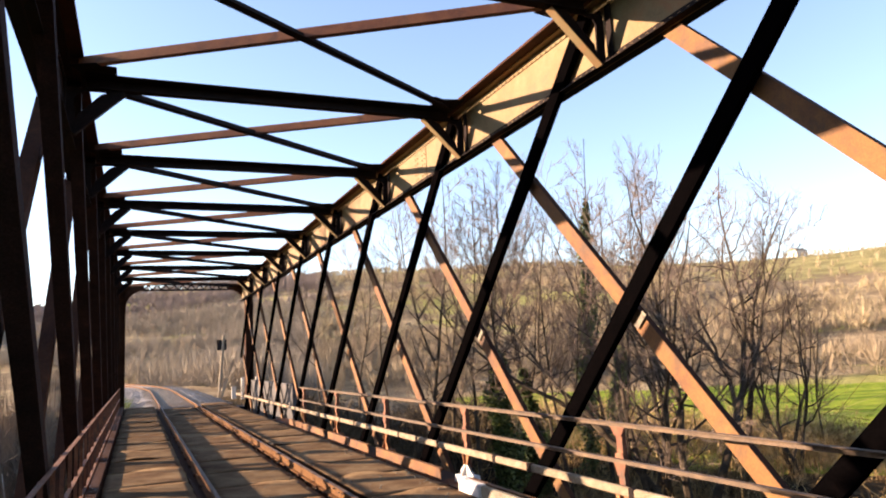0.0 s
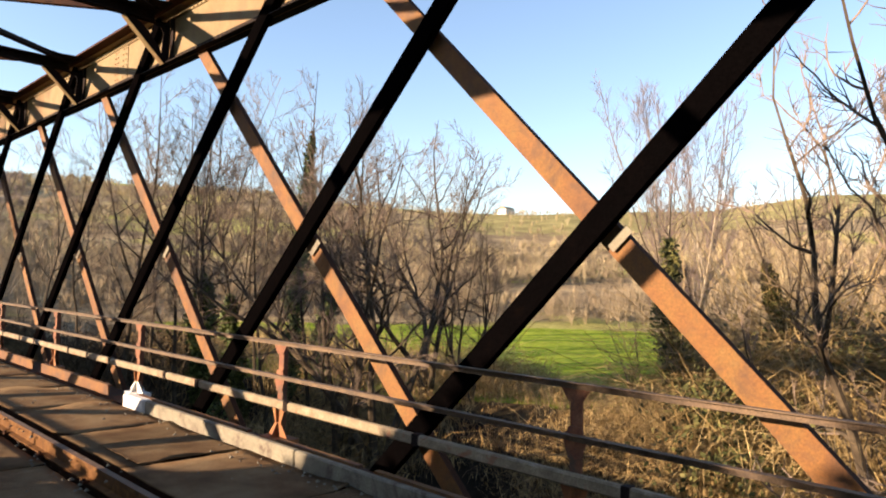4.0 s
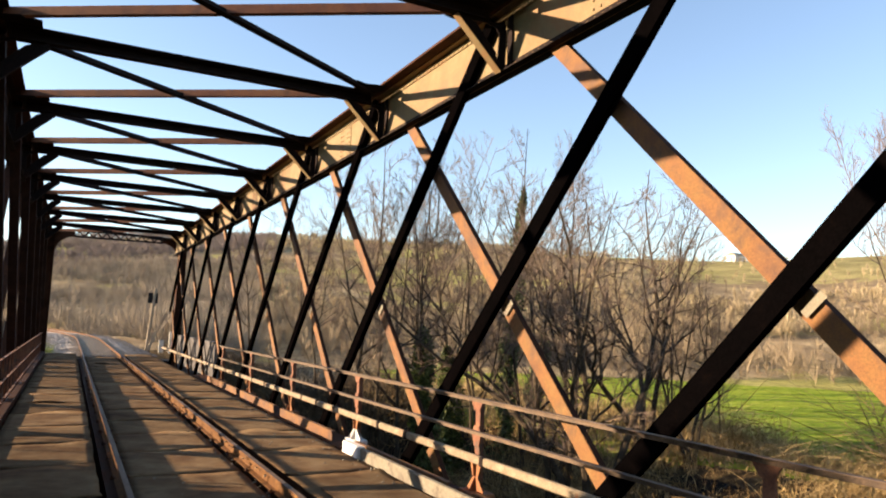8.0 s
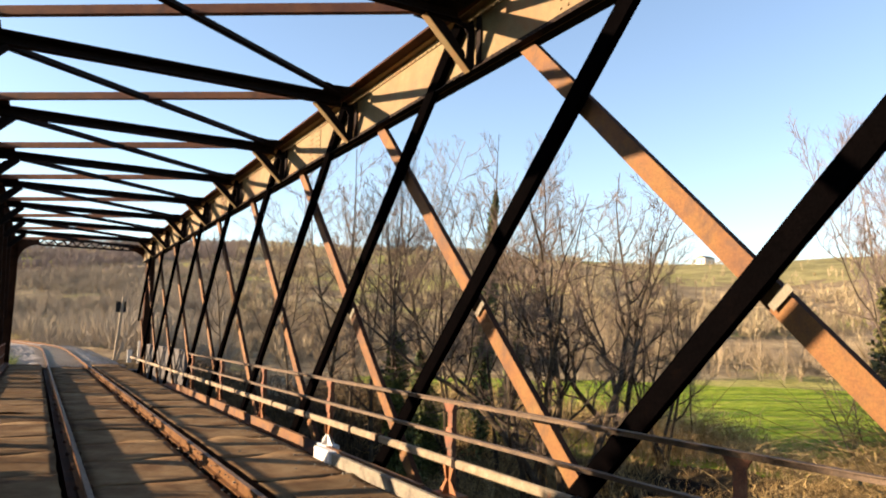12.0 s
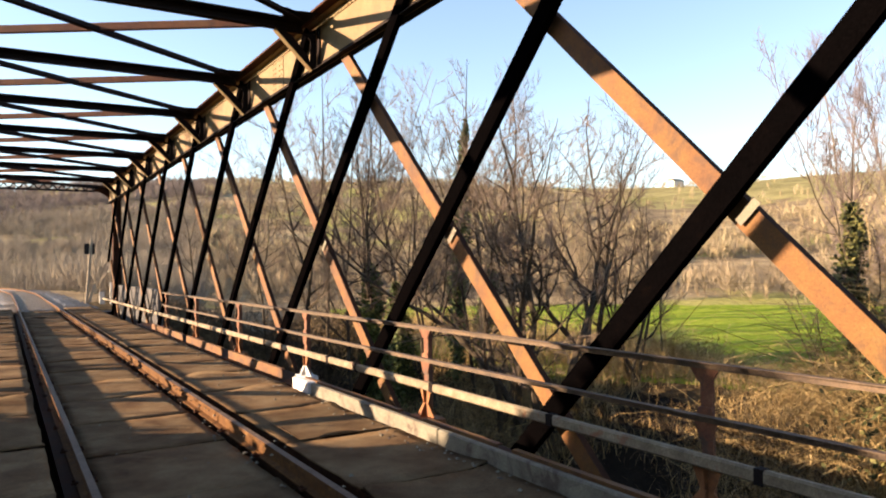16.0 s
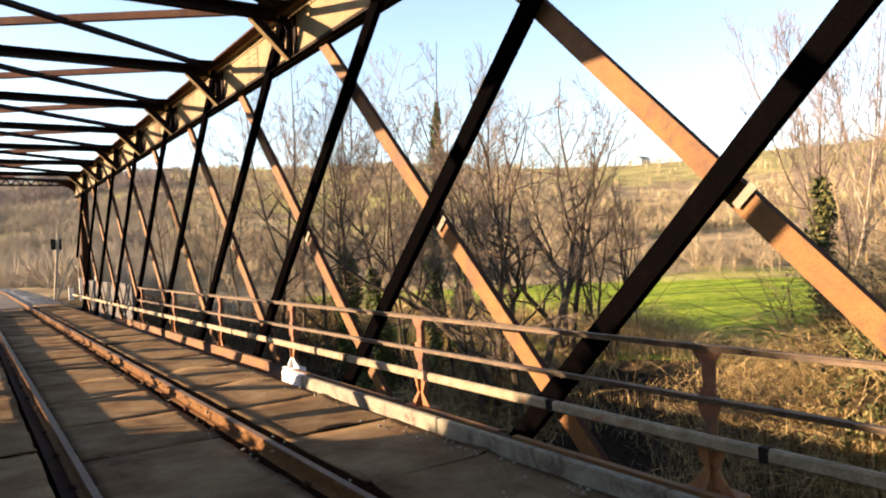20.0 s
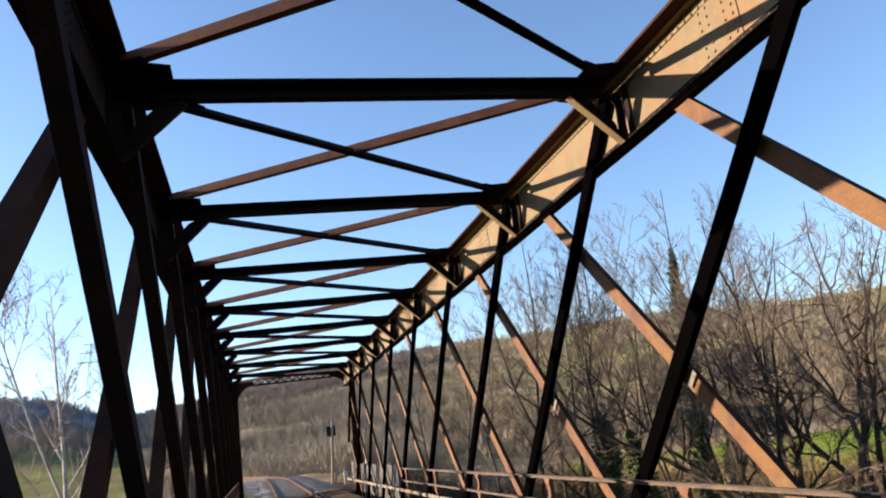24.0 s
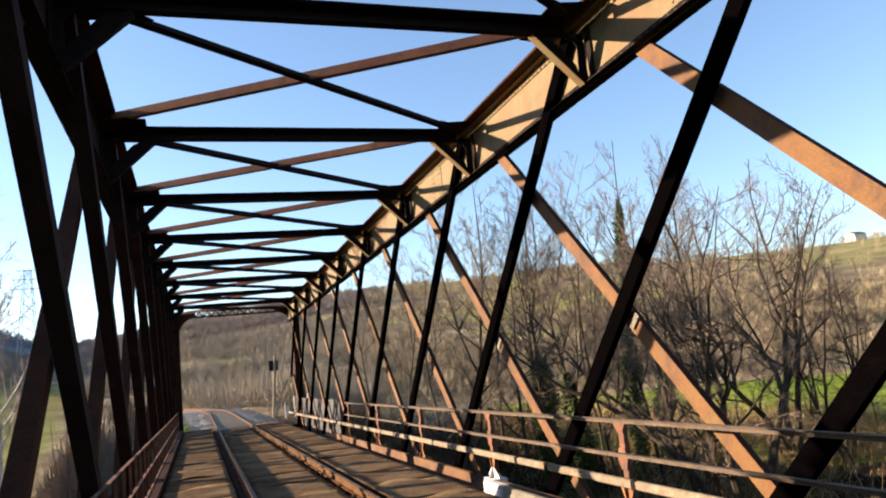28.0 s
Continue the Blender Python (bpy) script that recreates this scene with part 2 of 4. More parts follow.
CHORD_LOW, CHORD_TOP = 4.60, 5.34


def node_y(k):
    return NODE0 + PANEL * k


# ---- the two trusses ----
TIE_W, STRUT_W = 0.178, 0.18

def build_truss(x, s, name, label):
    """A lattice truss in the plane x; s points from it towards the track (-1 or 1)."""
    root = thing(name, (x, Y0, -1.2), label, "bridge truss", "trusses of the bridge")
    # Cream on the sunlit truss; the backlit one gets its shade as colour.
    skin = WEB if s < 0 else SHADE_STEEL
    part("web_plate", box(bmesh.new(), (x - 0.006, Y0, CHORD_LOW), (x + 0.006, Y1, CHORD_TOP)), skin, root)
    part("top_plate", box(bmesh.new(), (x - 0.26, Y0, CHORD_TOP), (x + 0.26, Y1 + 0.1, CHORD_TOP + 0.035), 0.004), PLATE, root, "dark red cover plate")
    for side in (-1, 1):
        bm = bmesh.new()
        box(bm, (x + side * 0.0065, Y0, CHORD_TOP - 0.1), (x + side * 0.02, Y1, CHORD_TOP - 0.0005))
        box(bm, (x + side * 0.0205, Y0, CHORD_TOP - 0.014), (x + side * 0.11, Y1, CHORD_TOP - 0.0005))
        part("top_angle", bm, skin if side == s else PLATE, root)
        bm = bmesh.new()
        box(bm, (x + side * 0.0065, Y0, CHORD_LOW), (x + side * 0.02, Y1, CHORD_LOW + 0.1))
        box(bm, (x + side * 0.0205, Y0, CHORD_LOW), (x + side * (0.1 if side == s else 0.13), Y1, CHORD_LOW + 0.014))
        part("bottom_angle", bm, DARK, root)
    bm = bmesh.new()
    y = Y0 + 0.05
    while y < 22:
        for z in (CHORD_TOP - 0.085, CHORD_LOW + 0.055):
            rivet(bm, (x + s * 0.02, y, z), (s, 0, 0), 0.021)
        y += 0.115
    while y < Y1:
        rivet(bm, (x + s * 0.02, y, CHORD_TOP - 0.05), (s, 0, 0))
        y += 0.23
    tagged(part("rivet_row", bm, skin, root), kind="stuff")
    # splices of the web, every second panel
    for k in (-3, -1, 1, 3, 5):
        yc = node_y(k) + 1.85
        bm = box(bmesh.new(), (x + s * 0.0065, yc - 0.28, CHORD_LOW + 0.105), (x + s * 0.016, yc + 0.28, CHORD_TOP - 0.105))
        for i in range(5):
            for j in range(6):
                if abs(i - 2) > 0:
                    rivet(bm, (x + s * 0.016, yc - 0.22 + i * 0.11, CHORD_LOW + 0.15 + j * 0.09), (s, 0, 0), 0.018)
        part("splice_plate", bm, skin, root)
    low = -1.1
    back, deep = (0.105, 0.08) if s < 0 else (0.18, 0.16)
    drop = (TOP - low) / SLOPE
    for k in range(-4, 12):
        yn = node_y(k)
        # ties: fall towards -y, an open channel with its back to the track
        a, b = (TOP - 5.3) / SLOPE, drop
        p, q = Vector((x + 0.06, yn - a, 5.3)), Vector((x + 0.06, yn - b, low))
        p.x = q.x = x - s * 0.02
        p.y, q.y = p.y - 0.05, q.y - 0.05
        p.z, q.z = p.z - 0.045, q.z - 0.045
        if q.y < Y1 and q.y > Y0 - 9:
            if p.y > Y1:
                f = (p.y - Y1) / (p.y - q.y)
                p = p.lerp(q, f)
            n = Vector((0, -SLOPE, 1)).normalized()
            d = (q - p).normalized()
            way = 1 if d.cross(n).x * -s > 0 else -1
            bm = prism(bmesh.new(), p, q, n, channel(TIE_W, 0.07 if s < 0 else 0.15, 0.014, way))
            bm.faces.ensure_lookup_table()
            # Only the broad faces keep the first material; the flanges' shade is painted dark.
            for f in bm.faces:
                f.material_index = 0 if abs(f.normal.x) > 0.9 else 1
            tie = part("tie_diagonal", bm, RUST if s < 0 else PLATE, root, "flat rusty orange diagonal" if s < 0 else "rusty diagonal darkened with shade in its colour")
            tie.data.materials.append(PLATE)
        # struts: rise towards -y, a deep channel with its back to the track
        yt = node_y(k - 4)
        p, q = Vector((x + s * back, yt + a, 5.3)), Vector((x + s * back, yt + b, low))
        if q.y > Y0 and p.y < Y1:
            if q.y > Y1:
                f = (Y1 - p.y) / (q.y - p.y)
                q = p.lerp(q, f)
            n = Vector((0, SLOPE, 1)).normalized()
            d = (q - p).normalized()
            way = 1 if d.cross(n).x * s < 0 else -1
            bm = prism(bmesh.new(), p, q, n, channel(STRUT_W, deep, 0.012, way))
            part("strut_diagonal", bm, SHADE_BLACK if s < 0 else SHADE_STEEL, root, "black diagonal with shade in its colour")
    # battens where the diagonals cross
    for k in range(-3, 9) if s < 0 else ():
        for j in (2,):
            y, z = node_y(k) - PANEL * j / 2, TOP - SLOPE * PANEL * j / 2
            if Y0 < y < Y1:
                u, w = Vector((0, 0.707, -0.707)), Vector((0, 0.707, 0.707))
                c = Vector((x + s * 0.006, y - 0.14, z - 0.14)) - u * 0.05
                bm = slab(bmesh.new(), [c + u * 0.1 - w * 0.005, c + u * 0.1 + w * 0.06, c - u * 0.1 + w * 0.06, c - u * 0.1 - w * 0.012], (1, 0, 0), 0.0015)
                part("batten_plate", bm, KERB, root, "pale grey batten plate")
    part("bottom_chord", box(bmesh.new(), (x - 0.2, Y0 - 3, -1.35), (x + 0.2, Y1, -0.85)), PLATE, root)
    for k in NODES:
        y = node_y(k)
        xi = x + s * 0.61
        g = slab(bmesh.new(), [(x + s * 0.2, y - 0.5, 5.315), (xi, y - 0.42, 5.315), (xi, y + 0.42, 5.315), (x + s * 0.2, y + 0.5, 5.315)], (0, 0, 1), 0.007)
        part("gusset_plate", g, DARK, root)
    return root


build_truss(XR, -1, "bridge_truss", "lattice steel truss with sunlit cream chord and rusty diagonals")
build_truss(XL, 1, "bridge_truss", "lattice steel truss standing dark against the sun")


# ---- overhead cross struts with knee brackets, and lateral bracing ----
def build_strut(k):
    y = node_y(k)
    root = thing("cross_strut", (0.1, y, 5.1), "black riveted overhead strut between the two trusses", "cross strut", "overhead struts")
    a, b = XL + 0.26, XR - 0.26
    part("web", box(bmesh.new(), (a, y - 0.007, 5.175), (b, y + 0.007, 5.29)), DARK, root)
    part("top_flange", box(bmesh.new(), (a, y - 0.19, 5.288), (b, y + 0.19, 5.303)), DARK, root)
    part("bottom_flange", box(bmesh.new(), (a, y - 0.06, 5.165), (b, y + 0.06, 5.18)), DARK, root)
    for x, s in ((XR, -1), (XL, 1)):
        bm = bmesh.new()
        for outline in (((0.7, 5.165), (0.03, 5.165), (0.03, 5.12), (0.24, 5.12), (0.27, 5.135), (0.5, 5.135)),
                        ((0.03, 5.12), (0.03, 4.58), (0.12, 4.6), (0.14, 4.72), (0.12, 5.04), (0.16, 5.1), (0.24, 5.12)),
                        ((0.12, 4.6), (0.7, 5.165), (0.5, 5.135), (0.42, 5.1), (0.16, 4.82), (0.14, 4.72))):
            slab(bm, [(x + s * px, y, pz) for px, pz in outline], (0, 1, 0), 0.006)
        kb = part("knee_bracket", bm, DARK, root)
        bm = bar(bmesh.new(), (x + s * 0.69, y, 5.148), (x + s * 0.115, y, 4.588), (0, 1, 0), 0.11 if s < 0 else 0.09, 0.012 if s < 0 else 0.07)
        # Cream on the sunlit side, dark on the shaded side: light put into colour.
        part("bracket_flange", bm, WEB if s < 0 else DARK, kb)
        bm = bmesh.new()
        for e in (-1, 1):
            box(bm, (x + s * 0.02, y + e * 0.045, 4.6), (x + s * 0.035, y + e * 0.14, 5.24))
            rivet(bm, (x + s * 0.035, y + e * 0.09, 4.66), (s, 0, 0), 0.02)
        part("stiffener_angle", bm, DARK, root)


for k in range(-4, 8):
    build_strut(k)

def end_plate(root, e, w, drop):
    """A small riveted plate where a brace meets the chord."""
    d = (w - e).normalized()
    n = Vector((-d.y, d.x, 0))
    c = e + Vector((0, 0, drop))
    bm = slab(bmesh.new(), [c - d * 0.05 - n * 0.09, c + d * 0.26 - n * 0.05, c + d * 0.26 + n * 0.05, c - d * 0.05 + n * 0.09], (0, 0, 1), 0.005)
    for u in (0.0, 0.1, 0.2):
        rivet(bm, c + d * u + Vector((0, 0, -0.005)), (0, 0, -1), 0.014)
    part("end_plate", bm, DARK, root)


for k in range(-4, 8):
    ya, yb = node_y(k), node_y(k + 1)
    p, q = Vector((XR - 0.4, ya + 0.1, 5.345)), Vector((XL + 0.2, yb - 0.55, 5.295))
    root = thing("lateral_brace", (p + q) / 2, "rusty orange angle brace between the top chords", "brace", "lateral braces")
    for e, w in ((p, q), (q, p)):
        end_plate(root, e, w, -0.07)
    part("angle_bar", prism(bmesh.new(), p, q, (0, 0, 1), angle_iron(0.11, 0.085, 0.012, 1)), RED_RUST, root)
    p, q = Vector((XL + 0.62, ya + 0.3, 5.26)), Vector((XR - 0.5, yb - 0.35, 5.26))
    root = thing("lateral_brace", (p + q) / 2, "thin black angle brace under the top chords", "brace", "lateral braces")
    for e, w in ((p, q), (q, p)):
        end_plate(root, e, w, 0.045)
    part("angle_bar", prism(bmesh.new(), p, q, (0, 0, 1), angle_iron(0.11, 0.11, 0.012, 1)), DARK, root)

# ---- portal at the far end ----
PY = Y1
portal = thing("portal_frame", (0.3, PY, -0.6), "dark steel portal with lattice girder and curved corners", "portal")
for x0, x1, s in ((2.95, 3.3, -1), (-2.6, -2.2, 1)):
    bm = bmesh.new()
    xi, xo = (x0, x1) if s < 0 else (x1, x0)
    box(bm, (xi, PY - 0.2, -0.6), (xi - s * 0.016, PY + 0.2, 5.45))
    box(bm, (xo, PY - 0.2, -0.6), (xo + s * 0.016, PY + 0.2, 5.45))
    box(bm, (x0 + 0.017, PY - 0.01, -0.6), (x1 - 0.017, PY + 0.01, 5.45))
    post = part("portal_post", bm, PLATE, portal)
    arc = [(xi, PY, 5.42), (xi, PY, 4.35)]
    for i in range(9):
        t = i / 8 * math.pi / 2
        arc.append((xi + s * 0.75 * (1 - math.cos(t)), PY, 4.35 + 0.78 * math.sin(t)))
    arc.append((xi + s * 0.75, PY, 5.42))
    part("corner_bracket", slab(bmesh.new(), arc, (0, 1, 0), 0.04), PLATE, portal)
xa, xb = -1.46, 2.21
for z in (5.14, 5.4):
    part("girder_chord", box(bmesh.new(), (xa, PY - 0.05, z - 0.035), (xb, PY + 0.05, z + 0.035)), DARK, portal)
n = 10
for i in range(n):
    for e in (0, 1):
        u0 = xa + (xb - xa) * (i + 0.5 * e) / n
        u1 = u0 + (xb - xa) * 0.5 / n
        z0, z1 = (5.165, 5.375) if e == 0 else (5.375, 5.165)
        part("lattice_bar", bar(bmesh.new(), (u0, PY, z0), (u1, PY, z1), (0, 1, 0), 0.06, 0.045), DARK, portal)


# ---- railings ----
def flare(bm, x, y, z, up, half, high):
    slab(bm, [(x, y - half, z), (x, y + half, z), (x, y + 0.05, z + up * high), (x, y - 0.05, z + up * high)], (1, 0, 0), 0.006)


def build_railing_right():
    x = 2.58
    y0, y1 = Y0, node_y(4) + 0.3
    root = thing("railing", (x, Y0, -0.1), "rusty steel railing with flared posts along the deck edge", "railing")
    for name, z in (("top_rail", 0.93), ("middle_rail", 0.585)):
        bm = prism(bmesh.new(), (x - 0.03, y0, z), (x - 0.03, y1, z), (0, 0, -1), angle_iron(0.048, 0.055, 0.008, 1))
        part(name, bm, RAIL_BAR, root)
    for k in range(-4, 5):
        y = node_y(k)
        bm = bmesh.new()
        box(bm, (x - 0.006, y - 0.046, -0.15), (x + 0.006, y + 0.046, 0.93))
        box(bm, (x + 0.0065, y - 0.006, -0.15), (x + 0.07, y + 0.006, 0.93))
        post = part("post", bm, RAILING, root)
        part("gusset", slab(bmesh.new(), [(x - 0.06, y, 0.28), (x + 0.07, y, 0.28), (x + 0.04, y, 0.13), (x - 0.045, y, 0.13)], (0, 1, 0), 0.006), LIT_RUST, post)
        for z, up, half, high in ((0.905, -1, 0.115, 0.09), (0.56, -1, 0.09, 0.12), (0.605, 1, 0.07, 0.05), (0.28, -1, 0.12, 0.16)):
            part("gusset", (lambda b: (flare(b, x - 0.0145, y, z, up, half, high), b)[1])(bmesh.new()), LIT_RUST if z < 0.3 else RAILING, post)
        b = bmesh.new()
        slab(b, [(x - 0.1, y, -0.02), (x + 0.1, y, -0.02), (x + 0.03, y, 0.12), (x - 0.035, y, 0.12)], (0, 1, 0), 0.006)
        flare(b, x - 0.0145, y, -0.02, 1, 0.24 if k == 1 else 0.18, 0.14)
        box(b, (x - 0.11, y - 0.2, -0.128), (x + 0.11, y + 0.2, -0.021), 0.006)
        part("base_gusset", b, WHITE if k == 1 else LIT_RUST, post, "white-painted foot" if k == 1 else "")
    # the cream guard rail in front of the posts
    g = thing("guard_rail", (2.52, Y0, 0.3), "cream painted guard rail with flaking paint and black clamps", "guard rail")
    bm = box(bmesh.new(), (2.47, Y0, 0.283), (2.53, Y1 - 0.3, 0.37), 0.014)
    part("beam", bm, CREAM, g)
    rng = random.Random(3)
    y = -6.0
    while y < 26:
        bm = box(bmesh.new(), (2.465, y, 0.278), (2.535, y + 0.05 + 0.05 * rng.random(), 0.375))
        part("clamp", bm, DARK, g, "black clamp")
        y += rng.choice((0.9, 1.2, 1.9))
    b = bmesh.new()
    box(b, (2.3, Y0, -0.2), (2.75, node_y(5), -0.13))
    edge = part("deck_edge_beam", b, PLATE)
    for e0, e1 in ((Y0, 5.0), (5.22, 6.5), (7.05, 9.9), (10.9, 14.0), (14.5, 17.7), (18.1, node_y(4) + 1)):
        bm = box(bmesh.new(), (2.36, e0, -0.129), (2.375, e1, 0.03))
        box(bm, (2.3755, e0, 0.015), (2.42, e1, 0.03))
        part("edge_angle", bm, RUST, edge)
    tagged(edge, "rust red edge beam under the railing posts", "edge beam", kind="structure")


build_railing_right()


def build_railing_left():
    x = -2.4
    root = thing("railing", (x, Y0, -0.1), "rust red railing with close posts in the shade of the truss", "railing")
    for name, z in (("top_rail", 0.865), ("middle_rail", 0.43), ("low_rail", 0.06)):
        bm = prism(bmesh.new(), (x, Y0, z), (x, Y1 - 0.3, z), (0, 0, -1), angle_iron(0.036, 0.045, 0.007, -1))
        part(name, bm, RAILING, root)
    y = Y0 + 0.4
    while y < Y1 - 0.3:
        bm = prism(bmesh.new(), (x - 0.01, y, -0.15), (x - 0.01, y, 0.885), (0, 1, 0), angle_iron(0.045, 0.04, 0.007, -1))
        part("post", bm, RAILING, root)
        y += PANEL / 4


build_railing_left()
edge = part("deck_edge_beam", box(bmesh.new(), (-2.34, Y0, -0.2), (-2.2, Y1, 0.07), 0.006), PLATE)
tagged(edge, "dark red edge beam under the other railing", "edge beam", kind="structure")

# ---- track ----
def rail_line(x, y):
    """Where the line at distance x from the track's middle lies at y: straight, then bending left."""
    if y < 56:
        return Vector((x, y, 0))
    R = 185.0
    a = (y - 56) / R
    return Vector((-R + (R + x) * math.cos(a), 56 + (R + x) * math.sin(a), 0))


PROFILE = [(-0.029, 0.0), (0.029, 0.0), (0.031, -0.035), (0.009, -0.05), (0.009, -0.122), (0.06, -0.132), (0.06, -0.142),
           (-0.06, -0.142), (-0.06, -0.132), (-0.009, -0.122), (-0.009, -0.05), (-0.031, -0.035)]
for xr in (-0.75, 0.75):
    root = thing("rail", (xr, 0, -0.14), "rusty running rail with a worn head", "rail", "running rails")
    bm = bmesh.new()
    ys = [Y0 - 4, Y1] + [Y1 + 4 * i for i in range(1, 26)]
    rings = []
    for y in ys:
        rings.append([bm.verts.new(rail_line(xr + u, y) + Vector((0, 0, w))) for u, w in PROFILE])
    m = len(PROFILE)
    for a, b in zip(rings, rings[1:]):
        for i in range(m):
            f = bm.faces.new((a[i], a[(i + 1) % m], b[(i + 1) % m], b[i]))
            f.material_index = 1 if i == 0 else 0
    ob = part("rail_bar", bm, RAIL_SIDE, root)
    ob.data.materials.append(RAIL_TOP)
    y = -3.0
    rng = random.Random(6)
    while y < 24:
        for e in (-1, 1):
            bm = box(bmesh.new(), (xr + e * 0.04, y - 0.035, -0.138), (xr + e * 0.1, y + 0.035, -0.12), 0.004)
            pipe(bm, [(xr + e * 0.08, y, -0.12), (xr + e * 0.08, y, -0.1)], [0.014, 0.012])
            part("rail_clip", bm, PLATE, root)
        y += 1.21

# ---- deck: warped rusty plates over stringers ----
def build_deck():
    rng = random.Random(5)
    root = thing("deck", (0, 0, -0.2), "rusty steel deck plates with open joints", "deck", kind="structure")

    def plate(x0, x1, y0, y1, z, thick=0.012, curl=0.03):
        """A buckled plate: its ends curl up in waves, its long edges are nibbled."""
        bm = bmesh.new()
        nx, ny = 12, 8
        waves = [[(rng.uniform(0.3, 1.0), rng.uniform(0.6, 2.2), rng.uniform(0, 6.3)) for _ in range(2)] for _ in range(2)]
        cut = [[rng.uniform(-0.012, 0.012) for _ in range(nx + 1)] for _ in range(2)]
        side = [[rng.uniform(-0.012, 0.012) for _ in range(ny + 1)] for _ in range(2)]

        def lift(e, u):
            return curl * max(0.0, sum(a * math.sin(f * math.pi * u + ph) for a, f, ph in waves[e])) * 0.75

        t, b = [], []
        for j in range(ny + 1):
            v = j / ny
            for rows, lv in ((t, 0), (b, -thick)):
                row = []
                for i in range(nx + 1):
                    u = i / nx
                    x = x0 + (x1 - x0) * u + (side[0][j] if i == 0 else side[1][j] if i == nx else 0)
                    y = y0 + (y1 - y0) * v + (cut[0][i] if j == 0 else cut[1][i] if j == ny else 0)
                    zz = z + lv + lift(0, u) * (1 - v) ** 9 + lift(1, u) * v ** 9
                    row.append(bm.verts.new((x, y, zz)))
                rows.append(row)
        for j in range(ny):
            for i in range(nx):
                bm.faces.new((t[j][i], t[j][i + 1], t[j + 1][i + 1], t[j + 1][i])).smooth = True
        for i in range(nx):
            bm.faces.new((b[0][i], b[0][i + 1], t[0][i + 1], t[0][i]))
            bm.faces.new((t[ny][i], t[ny][i + 1], b[ny][i + 1], b[ny][i]))
        for j in range(ny):
            bm.faces.new((t[j][0], t[j + 1][0], b[j + 1][0], b[j][0]))
            bm.faces.new((b[j][nx], b[j + 1][nx], t[j + 1][nx], t[j][nx]))
        part("deck_plate", bm, DECK, root)

    step = 1.65
    for x0, x1, z, first in ((-2.16, -1.0, -0.008, 9.3), (-0.66, 0.62, -0.15, 9.2), (0.93, 2.06, -0.04, 8.22)):
        y = first - step * int((first - Y0) / step)
        plate(x0, x1, Y0, y - 0.018, z)
        while y < Y1 - 0.05:
            plate(x0, x1, y + 0.018, min(y + step - 0.018, Y1), z + rng.uniform(-0.006, 0.006), 0.012, rng.uniform(0.025, 0.05))
            y += step
    # a patch of tread plate let into the right side
    tread = part("tread_plate", box(bmesh.new(), (1.08, 6.6, -0.03), (2.0, 7.5, -0.024)), DECK, root, "ribbed steel tread plate")
    ribs = bmesh.new()
    for i in range(30):
        for j in range(30):
            c = Vector((1.1 + 0.03 * i, 6.63 + 0.03 * j, -0.0235))
            w = Vector((0.009, 0.009, 0)) if (i + j) % 2 else Vector((0.009, -0.009, 0))
            n = Vector((-w.y, w.x, 0)) * 0.35
            ribs.faces.new([ribs.verts.new(c + v) for v in (-w, n, Vector((0, 0, 0.004)))])
            ribs.faces.new([ribs.verts.new(c + v) for v in (n, w, Vector((0, 0, 0.004)))])
            ribs.faces.new([ribs.verts.new(c + v) for v in (w, -n, Vector((0, 0, 0.004)))])
            ribs.faces.new([ribs.verts.new(c + v) for v in (-n, -w, Vector((0, 0, 0.004)))])
    tagged(part("rib_pattern", ribs, DECK, tread), kind="stuff")
    for x in (-2.1, -1.1, -0.84, -0.5, 0.5, 0.84, 1.05, 1.95):
        part("stringer", box(bmesh.new(), (x - 0.06, Y0, -0.75), (x + 0.06, Y1, -0.2 if abs(x) < 0.9 else -0.09)), PLATE, root)
    part("underdeck", box(bmesh.new(), (-2.3, Y0 - 3, -0.8), (2.3, Y1, -0.76)), PLATE, root)


build_deck()
kerb = thing("kerb", (2.08, 0, -0.04), "grey painted steel kerb along the deck edge", "kerb")
y = Y0
for e in (-4.7, -2.0, 0.6, 3.15, 5.75, 8.95):
    part("kerb_length", box(bmesh.new(), (2.075, y + 0.006, -0.06), (2.14, e - 0.006, 0.1), 0.012), KERB, kerb)
    y = e
part("kerb_end", box(bmesh.new(), (2.05, 8.96, -0.06), (2.16, 9.55, 0.11), 0.012), WHITE, kerb, "white-painted kerb end")
foot = box(bmesh.new(), (2.17, 9.25, -0.06), (2.5, 9.62, -0.02), 0.008)
part("foot_plate", foot, WHITE, kerb, "white-painted bracket at the kerb end")


# ---- ground: one sheet from the banks to the skyline ----
SKYLINE = [(-180, 4), (-90, 5), (-30, 6.6), (-16.6, 6.5), (-13.5, 6.1), (-10.7, 4.9), (-7.6, 4.5), (-4, 5.0), (-1, 5.5), (3, 6.0), (7.3, 6.3), (13.4, 6.75), (19, 6.9), (28, 6.9), (39, 6.2), (46, 5.9), (51, 5.85), (58, 6.15), (65, 6.2), (72, 7.2), (90, 7), (180, 4)]


def lerp_table(table, u):
    for (a, p), (b, q) in zip(table, table[1:]):
        if a <= u <= b:
            return p + (q - p) * (u - a) / (b - a)
    return table[-1][1]


def smooth(a, b, x):
    t = min(max((x - a) / (b - a), 0), 1)
    return t * t * (3 - 2 * t)


EYE = Vector((-1.4, 0.1, 1.65))
RIDGE = 430.0


